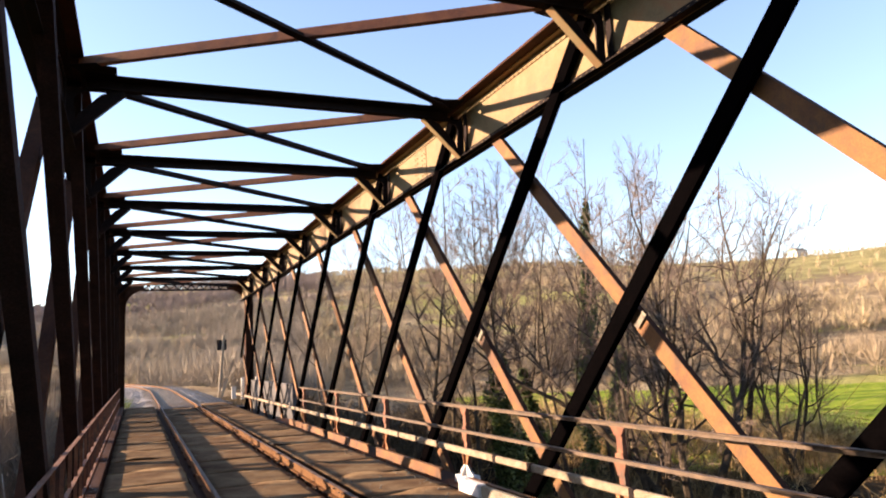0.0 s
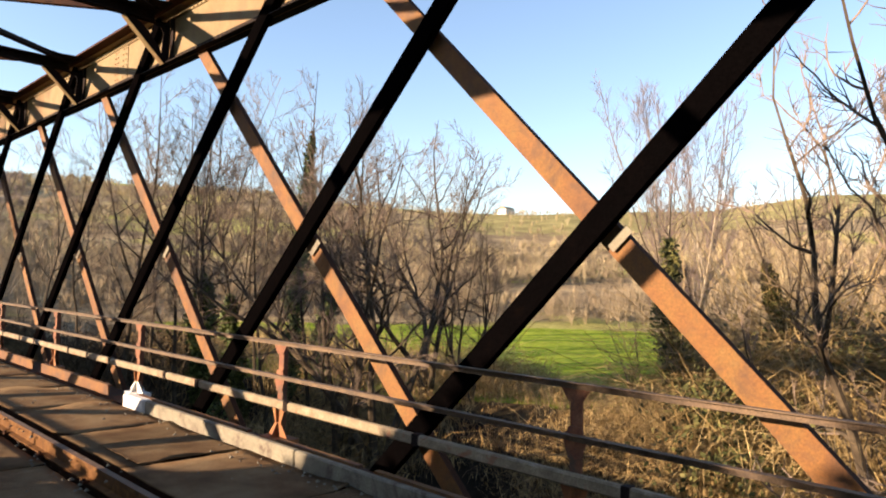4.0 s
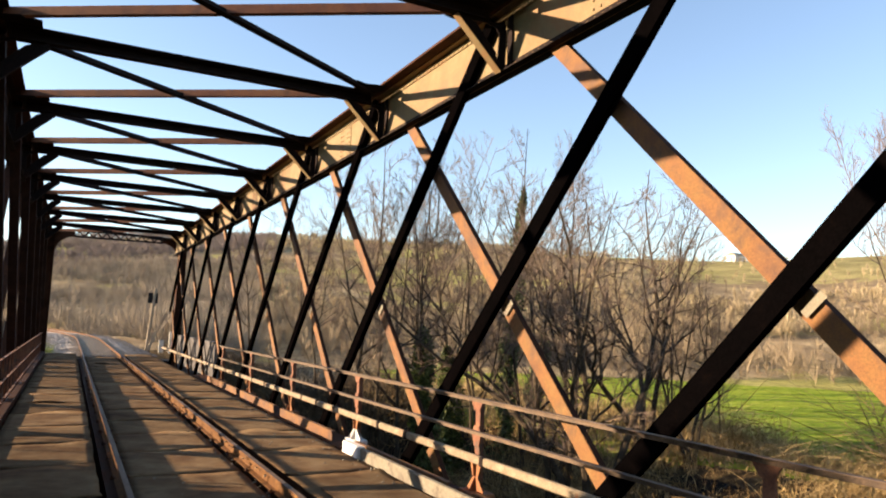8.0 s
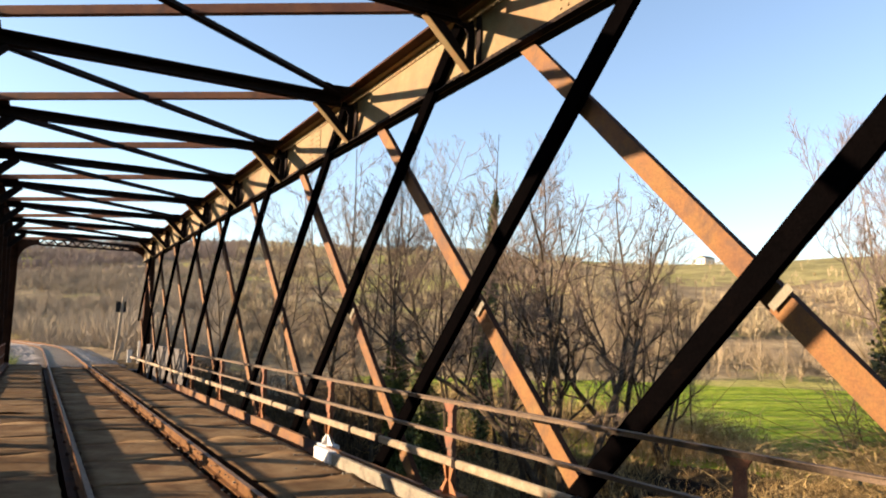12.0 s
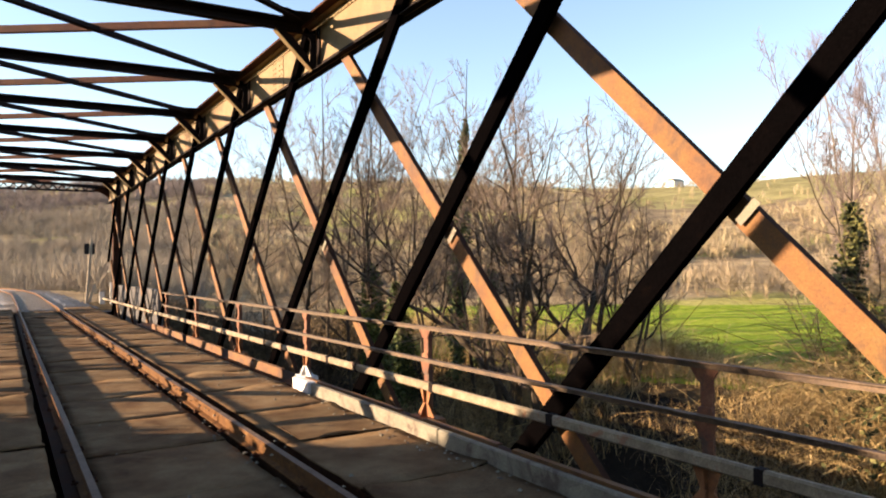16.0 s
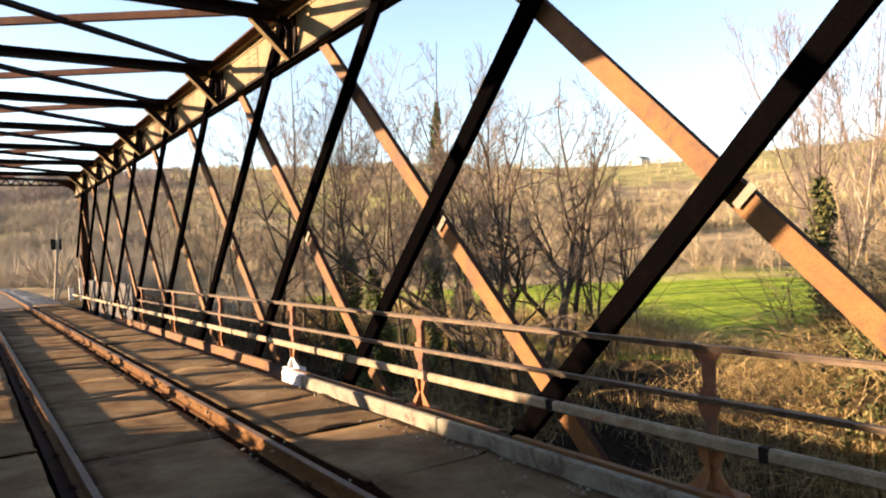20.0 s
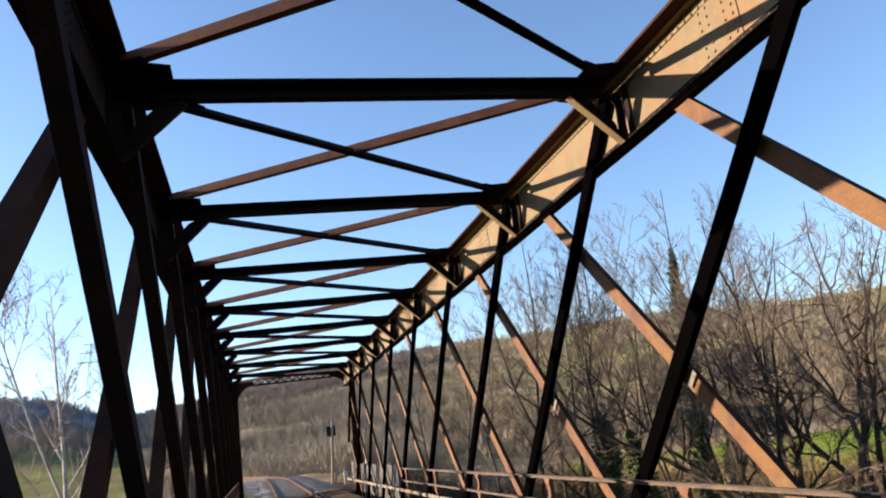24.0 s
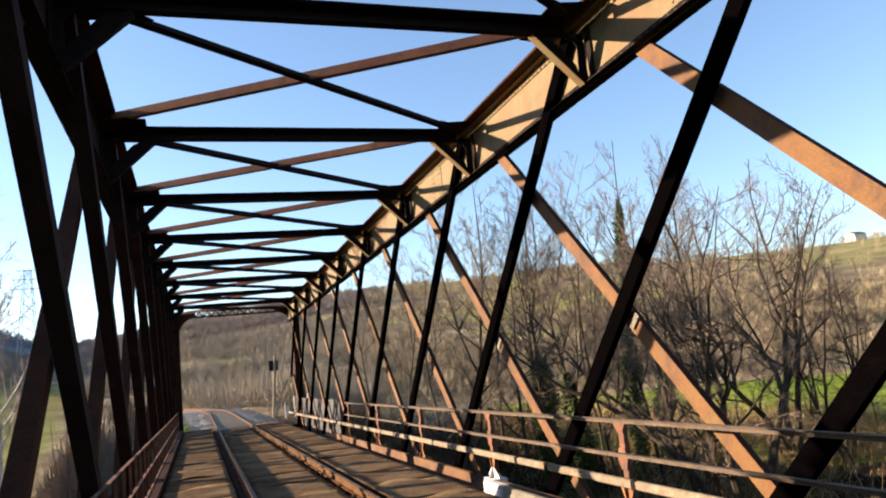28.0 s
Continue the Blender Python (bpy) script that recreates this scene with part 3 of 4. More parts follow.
def ground_z(x, y):
    dx, dy = x - EYE.x, y - EYE.y
    r, az = math.hypot(dx, dy), math.degrees(math.atan2(dx, dy))
    top = EYE.z + RIDGE * math.tan(math.radians(lerp_table(SKYLINE, az) - 0.3))
    t = smooth(75, RIDGE, r)
    t = 0.35 * t + 0.65 * max(0, min((r - 75) / (RIDGE - 75), 1)) ** 1.2
    z = -3.0 + (top + 3.0) * t
    if r > RIDGE:
        z = top - (r - RIDGE) * 0.1
    if 40 < r < RIDGE:
        z += noise.noise(Vector((x, y, 0)) * 0.012) * 4 * smooth(70, 200, r) * (1 - smooth(330, RIDGE, r))
    z += noise.noise(Vector((x, y, 3)) * 0.15) * 0.25 * (1 - smooth(60, 120, r))
    # river bed under the bridge, and the embankments at both ends
    bed = smooth(4.5, 8.0, y) * (1 - smooth(28, 35, y)) * (1 - smooth(12, 20, abs(x)))
    z -= 2.6 * bed
    bank = smooth(33.5, 37.5, y) * (1 - smooth(75, 110, r))
    c = rail_line(0, max(y, 0)).x
    z = z + (-0.22 - z) * bank * (1 - smooth(4.5, 14.5 if x > c else 11, abs(x - c)))
    back = smooth(-9.5, -12.5, y) if y < 0 else 0
    z = z + (-0.25 - z) * back * (1 - smooth(4.5, 11, abs(x)))
    return z


def ground_material():
    m = bpy.data.materials.new("winter_ground")
    m.use_nodes = True
    nt = m.node_tree
    b = nt.nodes["Principled BSDF"]
    geo = nt.nodes.new("ShaderNodeNewGeometry").outputs["Position"]
    big = noise_node(nt, geo, 0.016, 5, 0.6)
    mid = noise_node(nt, geo, 0.09, 8, 0.7)
    fine = noise_node(nt, geo, 1.6, 8, 0.75)
    soil = ramp_node(nt, mid, [(0.3, (0.12, 0.09, 0.06)), (0.5, (0.25, 0.19, 0.115)), (0.66, (0.42, 0.33, 0.19))])
    grass = ramp_node(nt, fine, [(0.3, (0.22, 0.22, 0.06)), (0.7, (0.42, 0.38, 0.14))])
    f = ramp_node(nt, big, [(0.55, (0, 0, 0)), (0.6, (1, 1, 1))])
    col = mix_node(nt, f, soil, grass)

    def math_node(op, a, c):
        n = nt.nodes.new("ShaderNodeMath")
        n.operation = op
        for i, v in enumerate((a, c)):
            if isinstance(v, (int, float)):
                n.inputs[i].default_value = v
            else:
                nt.links.new(v, n.inputs[i])
        return n.outputs[0]

    sep = nt.nodes.new("ShaderNodeSeparateXYZ")
    nt.links.new(geo, sep.inputs[0])
    dist = nt.nodes.new("ShaderNodeVectorMath")
    dist.operation = "DISTANCE"
    nt.links.new(geo, dist.inputs[0])
    dist.inputs[1].default_value = (EYE.x, EYE.y, -3)
    # pasture high on the slope beyond the meadow
    wob = math_node("MULTIPLY", math_node("SUBTRACT", mid, 0.5), 160.0)
    high = math_node("GREATER_THAN", math_node("ADD", dist.outputs["Value"], wob), 275.0)
    east = math_node("GREATER_THAN", math_node("ADD", math_node("SUBTRACT", sep.outputs[0], math_node("MULTIPLY", sep.outputs[1], 0.95)), wob), 0.0)
    col = mix_node(nt, math_node("MULTIPLY", math_node("MULTIPLY", high, east), 0.8), col, ramp_node(nt, mid, [(0.35, (0.18, 0.165, 0.065)), (0.6, (0.31, 0.28, 0.115))]))
    # the wooded hill on the left, with shade and blue haze put into its colour
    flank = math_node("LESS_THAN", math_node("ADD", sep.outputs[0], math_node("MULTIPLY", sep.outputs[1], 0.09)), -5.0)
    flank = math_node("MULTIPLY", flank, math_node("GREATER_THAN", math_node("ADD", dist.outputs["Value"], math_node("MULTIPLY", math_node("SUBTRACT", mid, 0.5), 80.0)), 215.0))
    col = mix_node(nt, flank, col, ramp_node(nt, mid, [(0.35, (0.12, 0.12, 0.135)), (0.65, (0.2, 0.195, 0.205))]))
    # the meadow beyond the river bank
    r = math_node("ADD", dist.outputs["Value"], math_node("MULTIPLY", math_node("SUBTRACT", mid, 0.5), 12.0))
    inner = math_node("GREATER_THAN", r, 29.0)
    outer = math_node("LESS_THAN", r, 77.0)
    right = math_node("GREATER_THAN", math_node("SUBTRACT", sep.outputs[0], math_node("MULTIPLY", sep.outputs[1], 0.36)), 2.0)
    ends = math_node("GREATER_THAN", math_node("SUBTRACT", sep.outputs[1], math_node("MULTIPLY", sep.outputs[0], 0.5)), 0.8)
    mask = math_node("MULTIPLY", math_node("MULTIPLY", math_node("MULTIPLY", inner, outer), right), ends)
    green = ramp_node(nt, fine, [(0.25, (0.13, 0.195, 0.02)), (0.5, (0.22, 0.29, 0.035)), (0.75, (0.34, 0.37, 0.07))])
    # leaf litter on the near banks, with their shade darkening its colour
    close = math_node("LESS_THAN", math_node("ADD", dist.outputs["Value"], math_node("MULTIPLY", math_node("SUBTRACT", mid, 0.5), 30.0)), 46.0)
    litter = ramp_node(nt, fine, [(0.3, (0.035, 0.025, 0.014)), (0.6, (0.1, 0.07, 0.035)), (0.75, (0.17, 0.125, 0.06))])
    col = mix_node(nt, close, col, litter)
    # open grass on the valley floor across the track from the meadow
    wide = math_node("LESS_THAN", math_node("ADD", math_node("ADD", sep.outputs[0], math_node("MULTIPLY", sep.outputs[1], 0.12)), math_node("MULTIPLY", math_node("SUBTRACT", fine, 0.5), 9.0)), -6.0)
    reach = math_node("LESS_THAN", math_node("ADD", dist.outputs["Value"], math_node("MULTIPLY", math_node("SUBTRACT", mid, 0.5), 90.0)), 190.0)
    valley = ramp_node(nt, mid, [(0.32, (0.17, 0.135, 0.07)), (0.48, (0.23, 0.205, 0.075)), (0.64, (0.27, 0.28, 0.075))])
    col = mix_node(nt, math_node("MULTIPLY", wide, reach), col, valley)
    # long darker streaks across the meadow: tree shadows painted into the grass
    along = math_node("SUBTRACT", math_node("MULTIPLY", sep.outputs[0], 0.89), math_node("MULTIPLY", sep.outputs[1], 0.45))
    across = math_node("ADD", math_node("MULTIPLY", sep.outputs[0], 0.45), math_node("MULTIPLY", sep.outputs[1], 0.89))
    comb = nt.nodes.new("ShaderNodeCombineXYZ")
    nt.links.new(math_node("MULTIPLY", along, 0.07), comb.inputs[0])
    nt.links.new(math_node("MULTIPLY", across, 0.45), comb.inputs[1])
    shadow_streak = ramp_node(nt, noise_node(nt, comb.outputs[0], 1.0, 5, 0.6), [(0.4, (0.5, 0.62, 0.5)), (0.55, (1.1, 1.05, 1.0))])
    green = mix_node(nt, 1.0, green, shadow_streak, "MULTIPLY")
    col = mix_node(nt, mask, col, green)
    # river mud under the bridge, near-black with deep shade put into the colour
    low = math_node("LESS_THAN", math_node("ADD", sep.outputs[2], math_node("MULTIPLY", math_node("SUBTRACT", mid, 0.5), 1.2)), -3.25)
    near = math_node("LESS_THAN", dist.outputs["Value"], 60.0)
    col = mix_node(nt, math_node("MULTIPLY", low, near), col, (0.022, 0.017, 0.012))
    g = ramp_node(nt, fine, [(0.25, (0.6, 0.6, 0.6)), (0.75, (1.3, 1.3, 1.3))])
    col = mix_node(nt, 1.0, col, g, "MULTIPLY")
    nt.links.new(col, b.inputs["Base Color"])
    b.inputs["Roughness"].default_value = 0.95
    b.inputs["Specular IOR Level"].default_value = 0.03
    bp = nt.nodes.new("ShaderNodeBump")
    bp.inputs["Strength"].default_value, bp.inputs["Distance"].default_value = 0.8, 0.5
    nt.links.new(fine, bp.inputs["Height"])
    nt.links.new(bp.outputs[0], b.inputs["Normal"])
    return m


GROUND = ground_material()


def build_ground():
    bm = bmesh.new()
    radii = [0.0] + [1.5 * 1.06 ** i for i in range(140)]
    radii = [r for r in radii if r < 4500]
    seg = 300
    rings = []
    for r in radii:
        ring = []
        for i in range(seg):
            a = 2 * math.pi * i / seg
            x, y = EYE.x + r * math.sin(a), EYE.y + r * math.cos(a)
            ring.append(bm.verts.new((x, y, ground_z(x, y))))
            if r == 0:
                break
        rings.append(ring)
    for i in range(seg):
        bm.faces.new((rings[0][0], rings[1][(i + 1) % seg], rings[1][i]))
    for a, b in zip(rings[1:], rings[2:]):
        for i in range(seg):
            j = (i + 1) % seg
            bm.faces.new((a[i], a[j], b[j], b[i]))
    for f in bm.faces:
        f.smooth = True
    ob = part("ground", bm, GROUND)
    tagged(ob, "winter valley floor and scrubby hillsides", "ground", kind="structure")


build_ground()


# ---- plants ----
def plant_material(name, stops, rough=0.9, island=False, clump=0.0):
    m = bpy.data.materials.new(name)
    m.use_nodes = True
    nt = m.node_tree
    b = nt.nodes["Principled BSDF"]
    geo = nt.nodes.new("ShaderNodeNewGeometry")
    if island:
        fac = geo.outputs["Random Per Island"]
        if clump:
            big = noise_node(nt, geo.outputs["Position"], clump, 6, 0.75)
            spread = nt.nodes.new("ShaderNodeMapRange")
            spread.inputs[1].default_value, spread.inputs[2].default_value = 0.3, 0.7
            nt.links.new(big, spread.inputs[0])
            fac = mix_node(nt, 0.65, fac, spread.outputs[0])
    else:
        fac = noise_node(nt, geo.outputs["Position"], 2.5, 6, 0.7)
    nt.links.new(ramp_node(nt, fac, stops), b.inputs["Base Color"])
    b.inputs["Roughness"].default_value = rough
    b.inputs["Specular IOR Level"].default_value = 0.15
    return m


BARK = plant_material("grey_brown_bark", [(0.3, (0.028, 0.021, 0.014)), (0.52, (0.06, 0.045, 0.029)), (0.72, (0.135, 0.102, 0.065))])
TWIG = plant_material("brown_twigs", [(0.3, (0.075, 0.056, 0.043)), (0.7, (0.225, 0.168, 0.125))])
RED_TWIG = plant_material("reddish_twigs", [(0.3, (0.17, 0.125, 0.11)), (0.7, (0.34, 0.265, 0.235))])
PALE_BARK = plant_material("pale_bark", [(0.3, (0.24, 0.22, 0.18)), (0.5, (0.5, 0.465, 0.4)), (0.75, (0.68, 0.65, 0.58))])
LIMB_BARK = plant_material("tan_bark", [(0.3, (0.14, 0.11, 0.08)), (0.5, (0.28, 0.23, 0.165)), (0.75, (0.46, 0.39, 0.29))])
IVY = plant_material("ivy_leaves", [(0.0, (0.03, 0.045, 0.012)), (0.5, (0.075, 0.1, 0.03)), (1.0, (0.16, 0.18, 0.06))], 0.6, True)
PALE_IVY = plant_material("pale_ivy_leaves", [(0.0, (0.025, 0.028, 0.009)), (0.5, (0.065, 0.07, 0.022)), (1.0, (0.16, 0.14, 0.05))], 0.6, True)
GRASS = plant_material("rough_grass", [(0.0, (0.09, 0.14, 0.02)), (0.6, (0.2, 0.25, 0.05)), (1.0, (0.36, 0.33, 0.12))], 0.8, True)
BANK = plant_material("rough_bank_grass", [(0.0, (0.1, 0.1, 0.03)), (0.4, (0.22, 0.22, 0.06)), (0.75, (0.36, 0.32, 0.11)), (1.0, (0.26, 0.3, 0.06))], 0.8, True, 0.2)
REED = plant_material("dry_stems", [(0.0, (0.13, 0.08, 0.035)), (0.4, (0.33, 0.22, 0.09)), (0.75, (0.5, 0.37, 0.17)), (1.0, (0.26, 0.18, 0.075))], 0.8, True)
# Dark counterpart of the dry stems, carrying the banks' shade as colour.
SHADE_BRUSH = plant_material("shade_brush", [(0.0, (0.03, 0.022, 0.014)), (0.5, (0.07, 0.05, 0.03)), (1.0, (0.14, 0.1, 0.055))], 0.9, True)
SCRUB = plant_material("bare_scrub", [(0.0, (0.125, 0.105, 0.084)), (0.35, (0.215, 0.178, 0.136)), (0.7, (0.3, 0.25, 0.182)), (0.9, (0.37, 0.315, 0.21)), (1.0, (0.3, 0.29, 0.12))], 0.9, True, 0.06)
WOODS = plant_material("far_bare_woods", [(0.0, (0.16, 0.127, 0.082)), (0.35, (0.29, 0.23, 0.142)), (0.7, (0.41, 0.34, 0.195)), (1.0, (0.48, 0.43, 0.22))], 0.9, True, 0.025)
GREY_WOODS = plant_material("grey_bare_woods", [(0.0, (0.13, 0.104, 0.094)), (0.5, (0.2, 0.16, 0.14)), (1.0, (0.3, 0.245, 0.205))], 0.9, True, 0.03)
# Blue-grey twigs: distance haze and hillside shade painted into the woods.
SHADE_WOODS = plant_material("hazy_shade_woods", [(0.0, (0.13, 0.13, 0.15)), (0.5, (0.19, 0.19, 0.205)), (1.0, (0.27, 0.26, 0.26))], 0.9, True)
HEDGE = plant_material("hedge_twigs", [(0.0, (0.125, 0.097, 0.068)), (0.5, (0.235, 0.183, 0.12)), (0.85, (0.35, 0.28, 0.168)), (1.0, (0.43, 0.37, 0.2))], 0.9, True, 0.05)
UNDERGROWTH = plant_material("mixed_undergrowth", [(0.0, (0.05, 0.038, 0.018)), (0.3, (0.14, 0.1, 0.045)), (0.6, (0.3, 0.21, 0.09)), (0.85, (0.46, 0.34, 0.16)), (1.0, (0.22, 0.19, 0.07))], 0.8, True, 0.35)


class Soup:
    """Points and faces collected into one mesh."""

    def __init__(self):
        self.v, self.f = [], []

    def tube(self, p, q, r0, r1, sides):
        d = (q - p)
        if d.length < 1e-6:
            return
        d.normalize()
        s = d.orthogonal().normalized()
        t = d.cross(s)
        n = len(self.v)
        for c, r in ((p, r0), (q, r1)):
            for k in range(sides):
                a = 2 * math.pi * k / sides
                self.v.append(c + (s * math.cos(a) + t * math.sin(a)) * r)
        for k in range(sides):
            self.f.append((n + k, n + (k + 1) % sides, n + sides + (k + 1) % sides, n + sides + k))

    def spike(self, p, q, w, side):
        n = len(self.v)
        self.v += [p - side * w, p + side * w, q]
        self.f.append((n, n + 1, n + 2))

    def leaf(self, c, a, b):
        n = len(self.v)
        self.v += [c - a, c + b * 0.6, c + a, c - b * 0.6]
        self.f.append((n, n + 1, n + 2, n + 3))

    def mesh(self, name, mat):
        me = bpy.data.meshes.new(name)
        me.from_pydata([tuple(v) for v in self.v], [], self.f)
        me.materials.append(mat)
        return me


def grow_tree(seed, tall, stems=1, lean=0.06, splay=0.25, start=0.3, reach=0.3, rise=0.75, crook=0.12, thick=1.0, droop=0.0,
              dense=1.1, fork=0.5, twig_r=0.0065, level=1):
    """A bare tree: stems that fork, ascending limbs, branchlets and fine twigs, all tapering tubes.
    Returns its wood, its twigs and the line of its first stem."""
    rng = random.Random(seed)
    wood, twigs, spine = Soup(), Soup(), []

    def rnd():
        return Vector((rng.uniform(-1, 1), rng.uniform(-1, 1), rng.uniform(-1, 1)))

    def shoot(p, d, length, r0, r1, n, bend, up):
        """A bending shoot; returns its points and radii."""
        pts, rs, way = [p], [r0], d.copy()
        for i in range(n):
            way = (way + rnd() * bend + Vector((0, 0, up))).normalized()
            pts.append(pts[-1] + way * (length / n))
            rs.append(r0 + (r1 - r0) * ((i + 1) / n) ** 0.8)
        for i in range(n):
            fat = rs[i] > 0.02
            (wood if fat else twigs).tube(pts[i], pts[i + 1], rs[i], rs[i + 1], 7 if rs[i] > 0.07 else 5 if rs[i] > 0.03 else 3)
        return pts, rs

    def on(pts, rs, u):
        f = u * (len(pts) - 1)
        i = min(int(f), len(pts) - 2)
        ax = (pts[i + 1] - pts[i]).normalized()
        return pts[i].lerp(pts[i + 1], f - i), ax, rs[i] + (rs[i + 1] - rs[i]) * (f - i)

    def side_way(ax, wide):
        out = rnd()
        out = (out - ax * out.dot(ax)).normalized()
        return (ax * (1 - wide) + out * wide + Vector((0, 0, 0.12))).normalized()

    def twig_row(pts, rs, length):
        for c in range(max(2, int(length / 0.11 * dense))):
            u = 0.12 + 0.88 * rng.random()
            base, ax, r = on(pts, rs, u)
            k = rng.uniform(0.15, 0.48) * (1.15 - 0.4 * u)
            w = side_way(ax, rng.uniform(0.4, 0.6)) - Vector((0, 0, droop))
            mid = base + w.normalized() * k * 0.5
            tip = mid + (w + rnd() * 0.35 + Vector((0, 0, 0.15 - 2 * droop))).normalized() * k * 0.5
            twigs.tube(base, mid, twig_r, twig_r * 0.8, 3)
            twigs.tube(mid, tip, twig_r * 0.8, twig_r * 0.45, 3)

    def limb(p, d, length, r):
        pts, rs = shoot(p, d, length, r, twig_r * 1.3, 7, crook * 1.6, 0.10 - droop * 0.5)
        for c in range(max(3, int(length / 0.36 * dense))):
            u = 0.15 + 0.83 * (c + rng.random()) / max(3, int(length / 0.36 * dense))
            base, ax, rb = on(pts, rs, min(u, 0.98))
            k = min(0.5 * length, 1.9) * (1.1 - 0.7 * u) * rng.uniform(0.55, 1.2)
            q, qs = shoot(base, side_way(ax, rng.uniform(0.38, 0.58)), k, max(rb * 0.55, twig_r * 1.4), twig_r, 4, crook * 1.4, 0.12 - droop)
            twig_row(q, qs, k)
        twig_row(pts, rs, length * 0.5)

    def stem(p, d, length, r, forks, low, first=False):
        n = 10
        pts, rs = shoot(p, d, length, r, twig_r * 2, n, crook, 0.05)
        if first:
            spine.extend(pts)
        count = int(length * 1.25 * dense * (1 - low))
        for c in range(count):
            u = low + (0.98 - low) * (c + rng.random()) / count
            base, ax, rb = on(pts, rs, u)
            k = tall * reach * (1.12 - 0.85 * u) * rng.uniform(0.5, 1.15)
            limb(base, side_way(ax, rng.uniform(0.85, 1.15) * (1 - rise * 0.6)), k, max(min(rb * 0.7, 0.016 + k * 0.013), twig_r * 1.6))
        twig_row(pts, rs, length * 0.25)
        if forks and rng.random() < fork:
            base, ax, rb = on(pts, rs, rng.uniform(0.3, 0.5))
            stem(base, side_way(ax, 0.34), length * rng.uniform(0.5, 0.66), rb * 0.8, forks - 1, 0.15)

    for k in range(stems):
        d = Vector((rng.uniform(-1, 1) * lean, rng.uniform(-1, 1) * lean, 1)).normalized()
        if stems > 1:
            a = 2 * math.pi * (k + rng.uniform(-0.3, 0.3)) / stems
            d = Vector((math.cos(a) * splay, math.sin(a) * splay, 1)).normalized()
        stem(Vector((0.16 * math.cos(k * 2.2), 0.16 * math.sin(k * 2.2), 0)), d, tall * (1.0 if stems == 1 else rng.uniform(0.8, 1.0)), tall * 0.0095 * thick, level, start, k == 0)
    return wood, twigs, spine


def ivy_on(spine, seed, up_to, size=0.4, count=1500):
    """Ivy leaves round a stem, thinning upwards, in lumps."""
    rng = random.Random(seed)
    s = Soup()
    for _ in range(count):
        h = rng.random() ** 0.85 * up_to
        p = spine[-1]
        for a, b in zip(spine, spine[1:]):
            if a.z <= h <= b.z:
                p = a.lerp(b, (h - a.z) / max(b.z - a.z, 1e-6))
                break
        a = rng.uniform(0, 2 * math.pi)
        lump = 1 + 1.9 * noise.noise(Vector((math.cos(a) * 0.9, math.sin(a) * 0.9, h * 0.75 + seed)))
        w = (size * (1 - h / up_to) ** 0.35 + 0.06) * max(lump, 0.2) * rng.random() ** 0.5
        c = p + Vector((math.cos(a) * w, math.sin(a) * w, rng.uniform(-0.2, 0.2)))
        u = Vector((rng.uniform(-1, 1), rng.uniform(-1, 1), rng.uniform(-1, 1))).normalized()
        v = u.orthogonal().normalized()
        k = rng.uniform(0.06, 0.12) * (0.7 + 0.5 * size)
        s.leaf(c, u * k, v * k)
    return s


def make_tree(seed, label, bark=None, twig=None, ivy=0.0, ivy_size=0.4, leaf=None, **kw):
    wood, twigs, spine = grow_tree(seed, **kw)
    root = thing("bare_tree", (0, 0, 0), label, "tree", "bare trees on the banks")
    for nm, soup, mat in (("trunk", wood, bark or BARK), ("crown", twigs, twig or TWIG)):
        ob = new(nm, soup.mesh(nm, mat))
        ob.parent = root
    if ivy:
        ob = new("ivy", ivy_on(spine, seed + 1, ivy, ivy_size, int(1700 * ivy * max(ivy_size, 0.3))).mesh("ivy", leaf or IVY))
        ob.parent = root
        tagged(ob, "dark green climbing ivy")
    return root


def polar(az, r):
    a = math.radians(az)
    return EYE.x + r * math.sin(a), EYE.y + r * math.cos(a)


def stand(tree, az, r, turn=0.0, size=1.0, sink=0.25, copy=True):
    x, y = polar(az, r)
    m = pose(x, y, ground_z(x, y) - sink, 0, 0, turn)
    if copy:
        tree = copy_thing(tree, m)
        tree.scale = (size, size, size)
    else:
        tree.matrix_basis = m @ Matrix.Diagonal((size, size, size, 1))
    return tree


ivy_tall = make_tree(11, "tall bare tree with an ivy-covered trunk", ivy=12.6, ivy_size=0.42, tall=15.5, reach=0.28, start=0.4, lean=0.0, crook=0.035, fork=0.0)
stand(ivy_tall, 32.2, 33, copy=False)
ivy_low = make_tree(12, "bare tree with thick dark ivy round its lower trunk", ivy=7.4, ivy_size=0.6, tall=14.8, start=0.36, lean=0.08, reach=0.34, crook=0.13, rise=0.45, fork=1.0, level=2)
stand(ivy_low, 26.6, 29, 150, copy=False)
stand(ivy_low, 34.3, 34, 40, 0.72)
stand(ivy_low, 28.7, 33, 250, 0.8)
wide_tree = make_tree(24, "wide bare tree with dark crooked limbs", tall=14.2, stems=3, splay=0.36, start=0.2, reach=0.34, crook=0.24, rise=0.4, thick=1.25, fork=1.0, level=2, dense=1.0)
stand(wide_tree, 39.3, 25, copy=False)
stand(wide_tree, 43.0, 30, 75, 0.86)
wide_low = make_tree(23, "low bare tree with many forked stems", tall=13.0, stems=4, splay=0.34, start=0.22, reach=0.33, crook=0.2, rise=0.45, dense=1.0, thick=1.1, fork=0.8)
stand(wide_low, 36.2, 26, copy=False)
stand(wide_low, 46.3, 29, 130, 0.62)
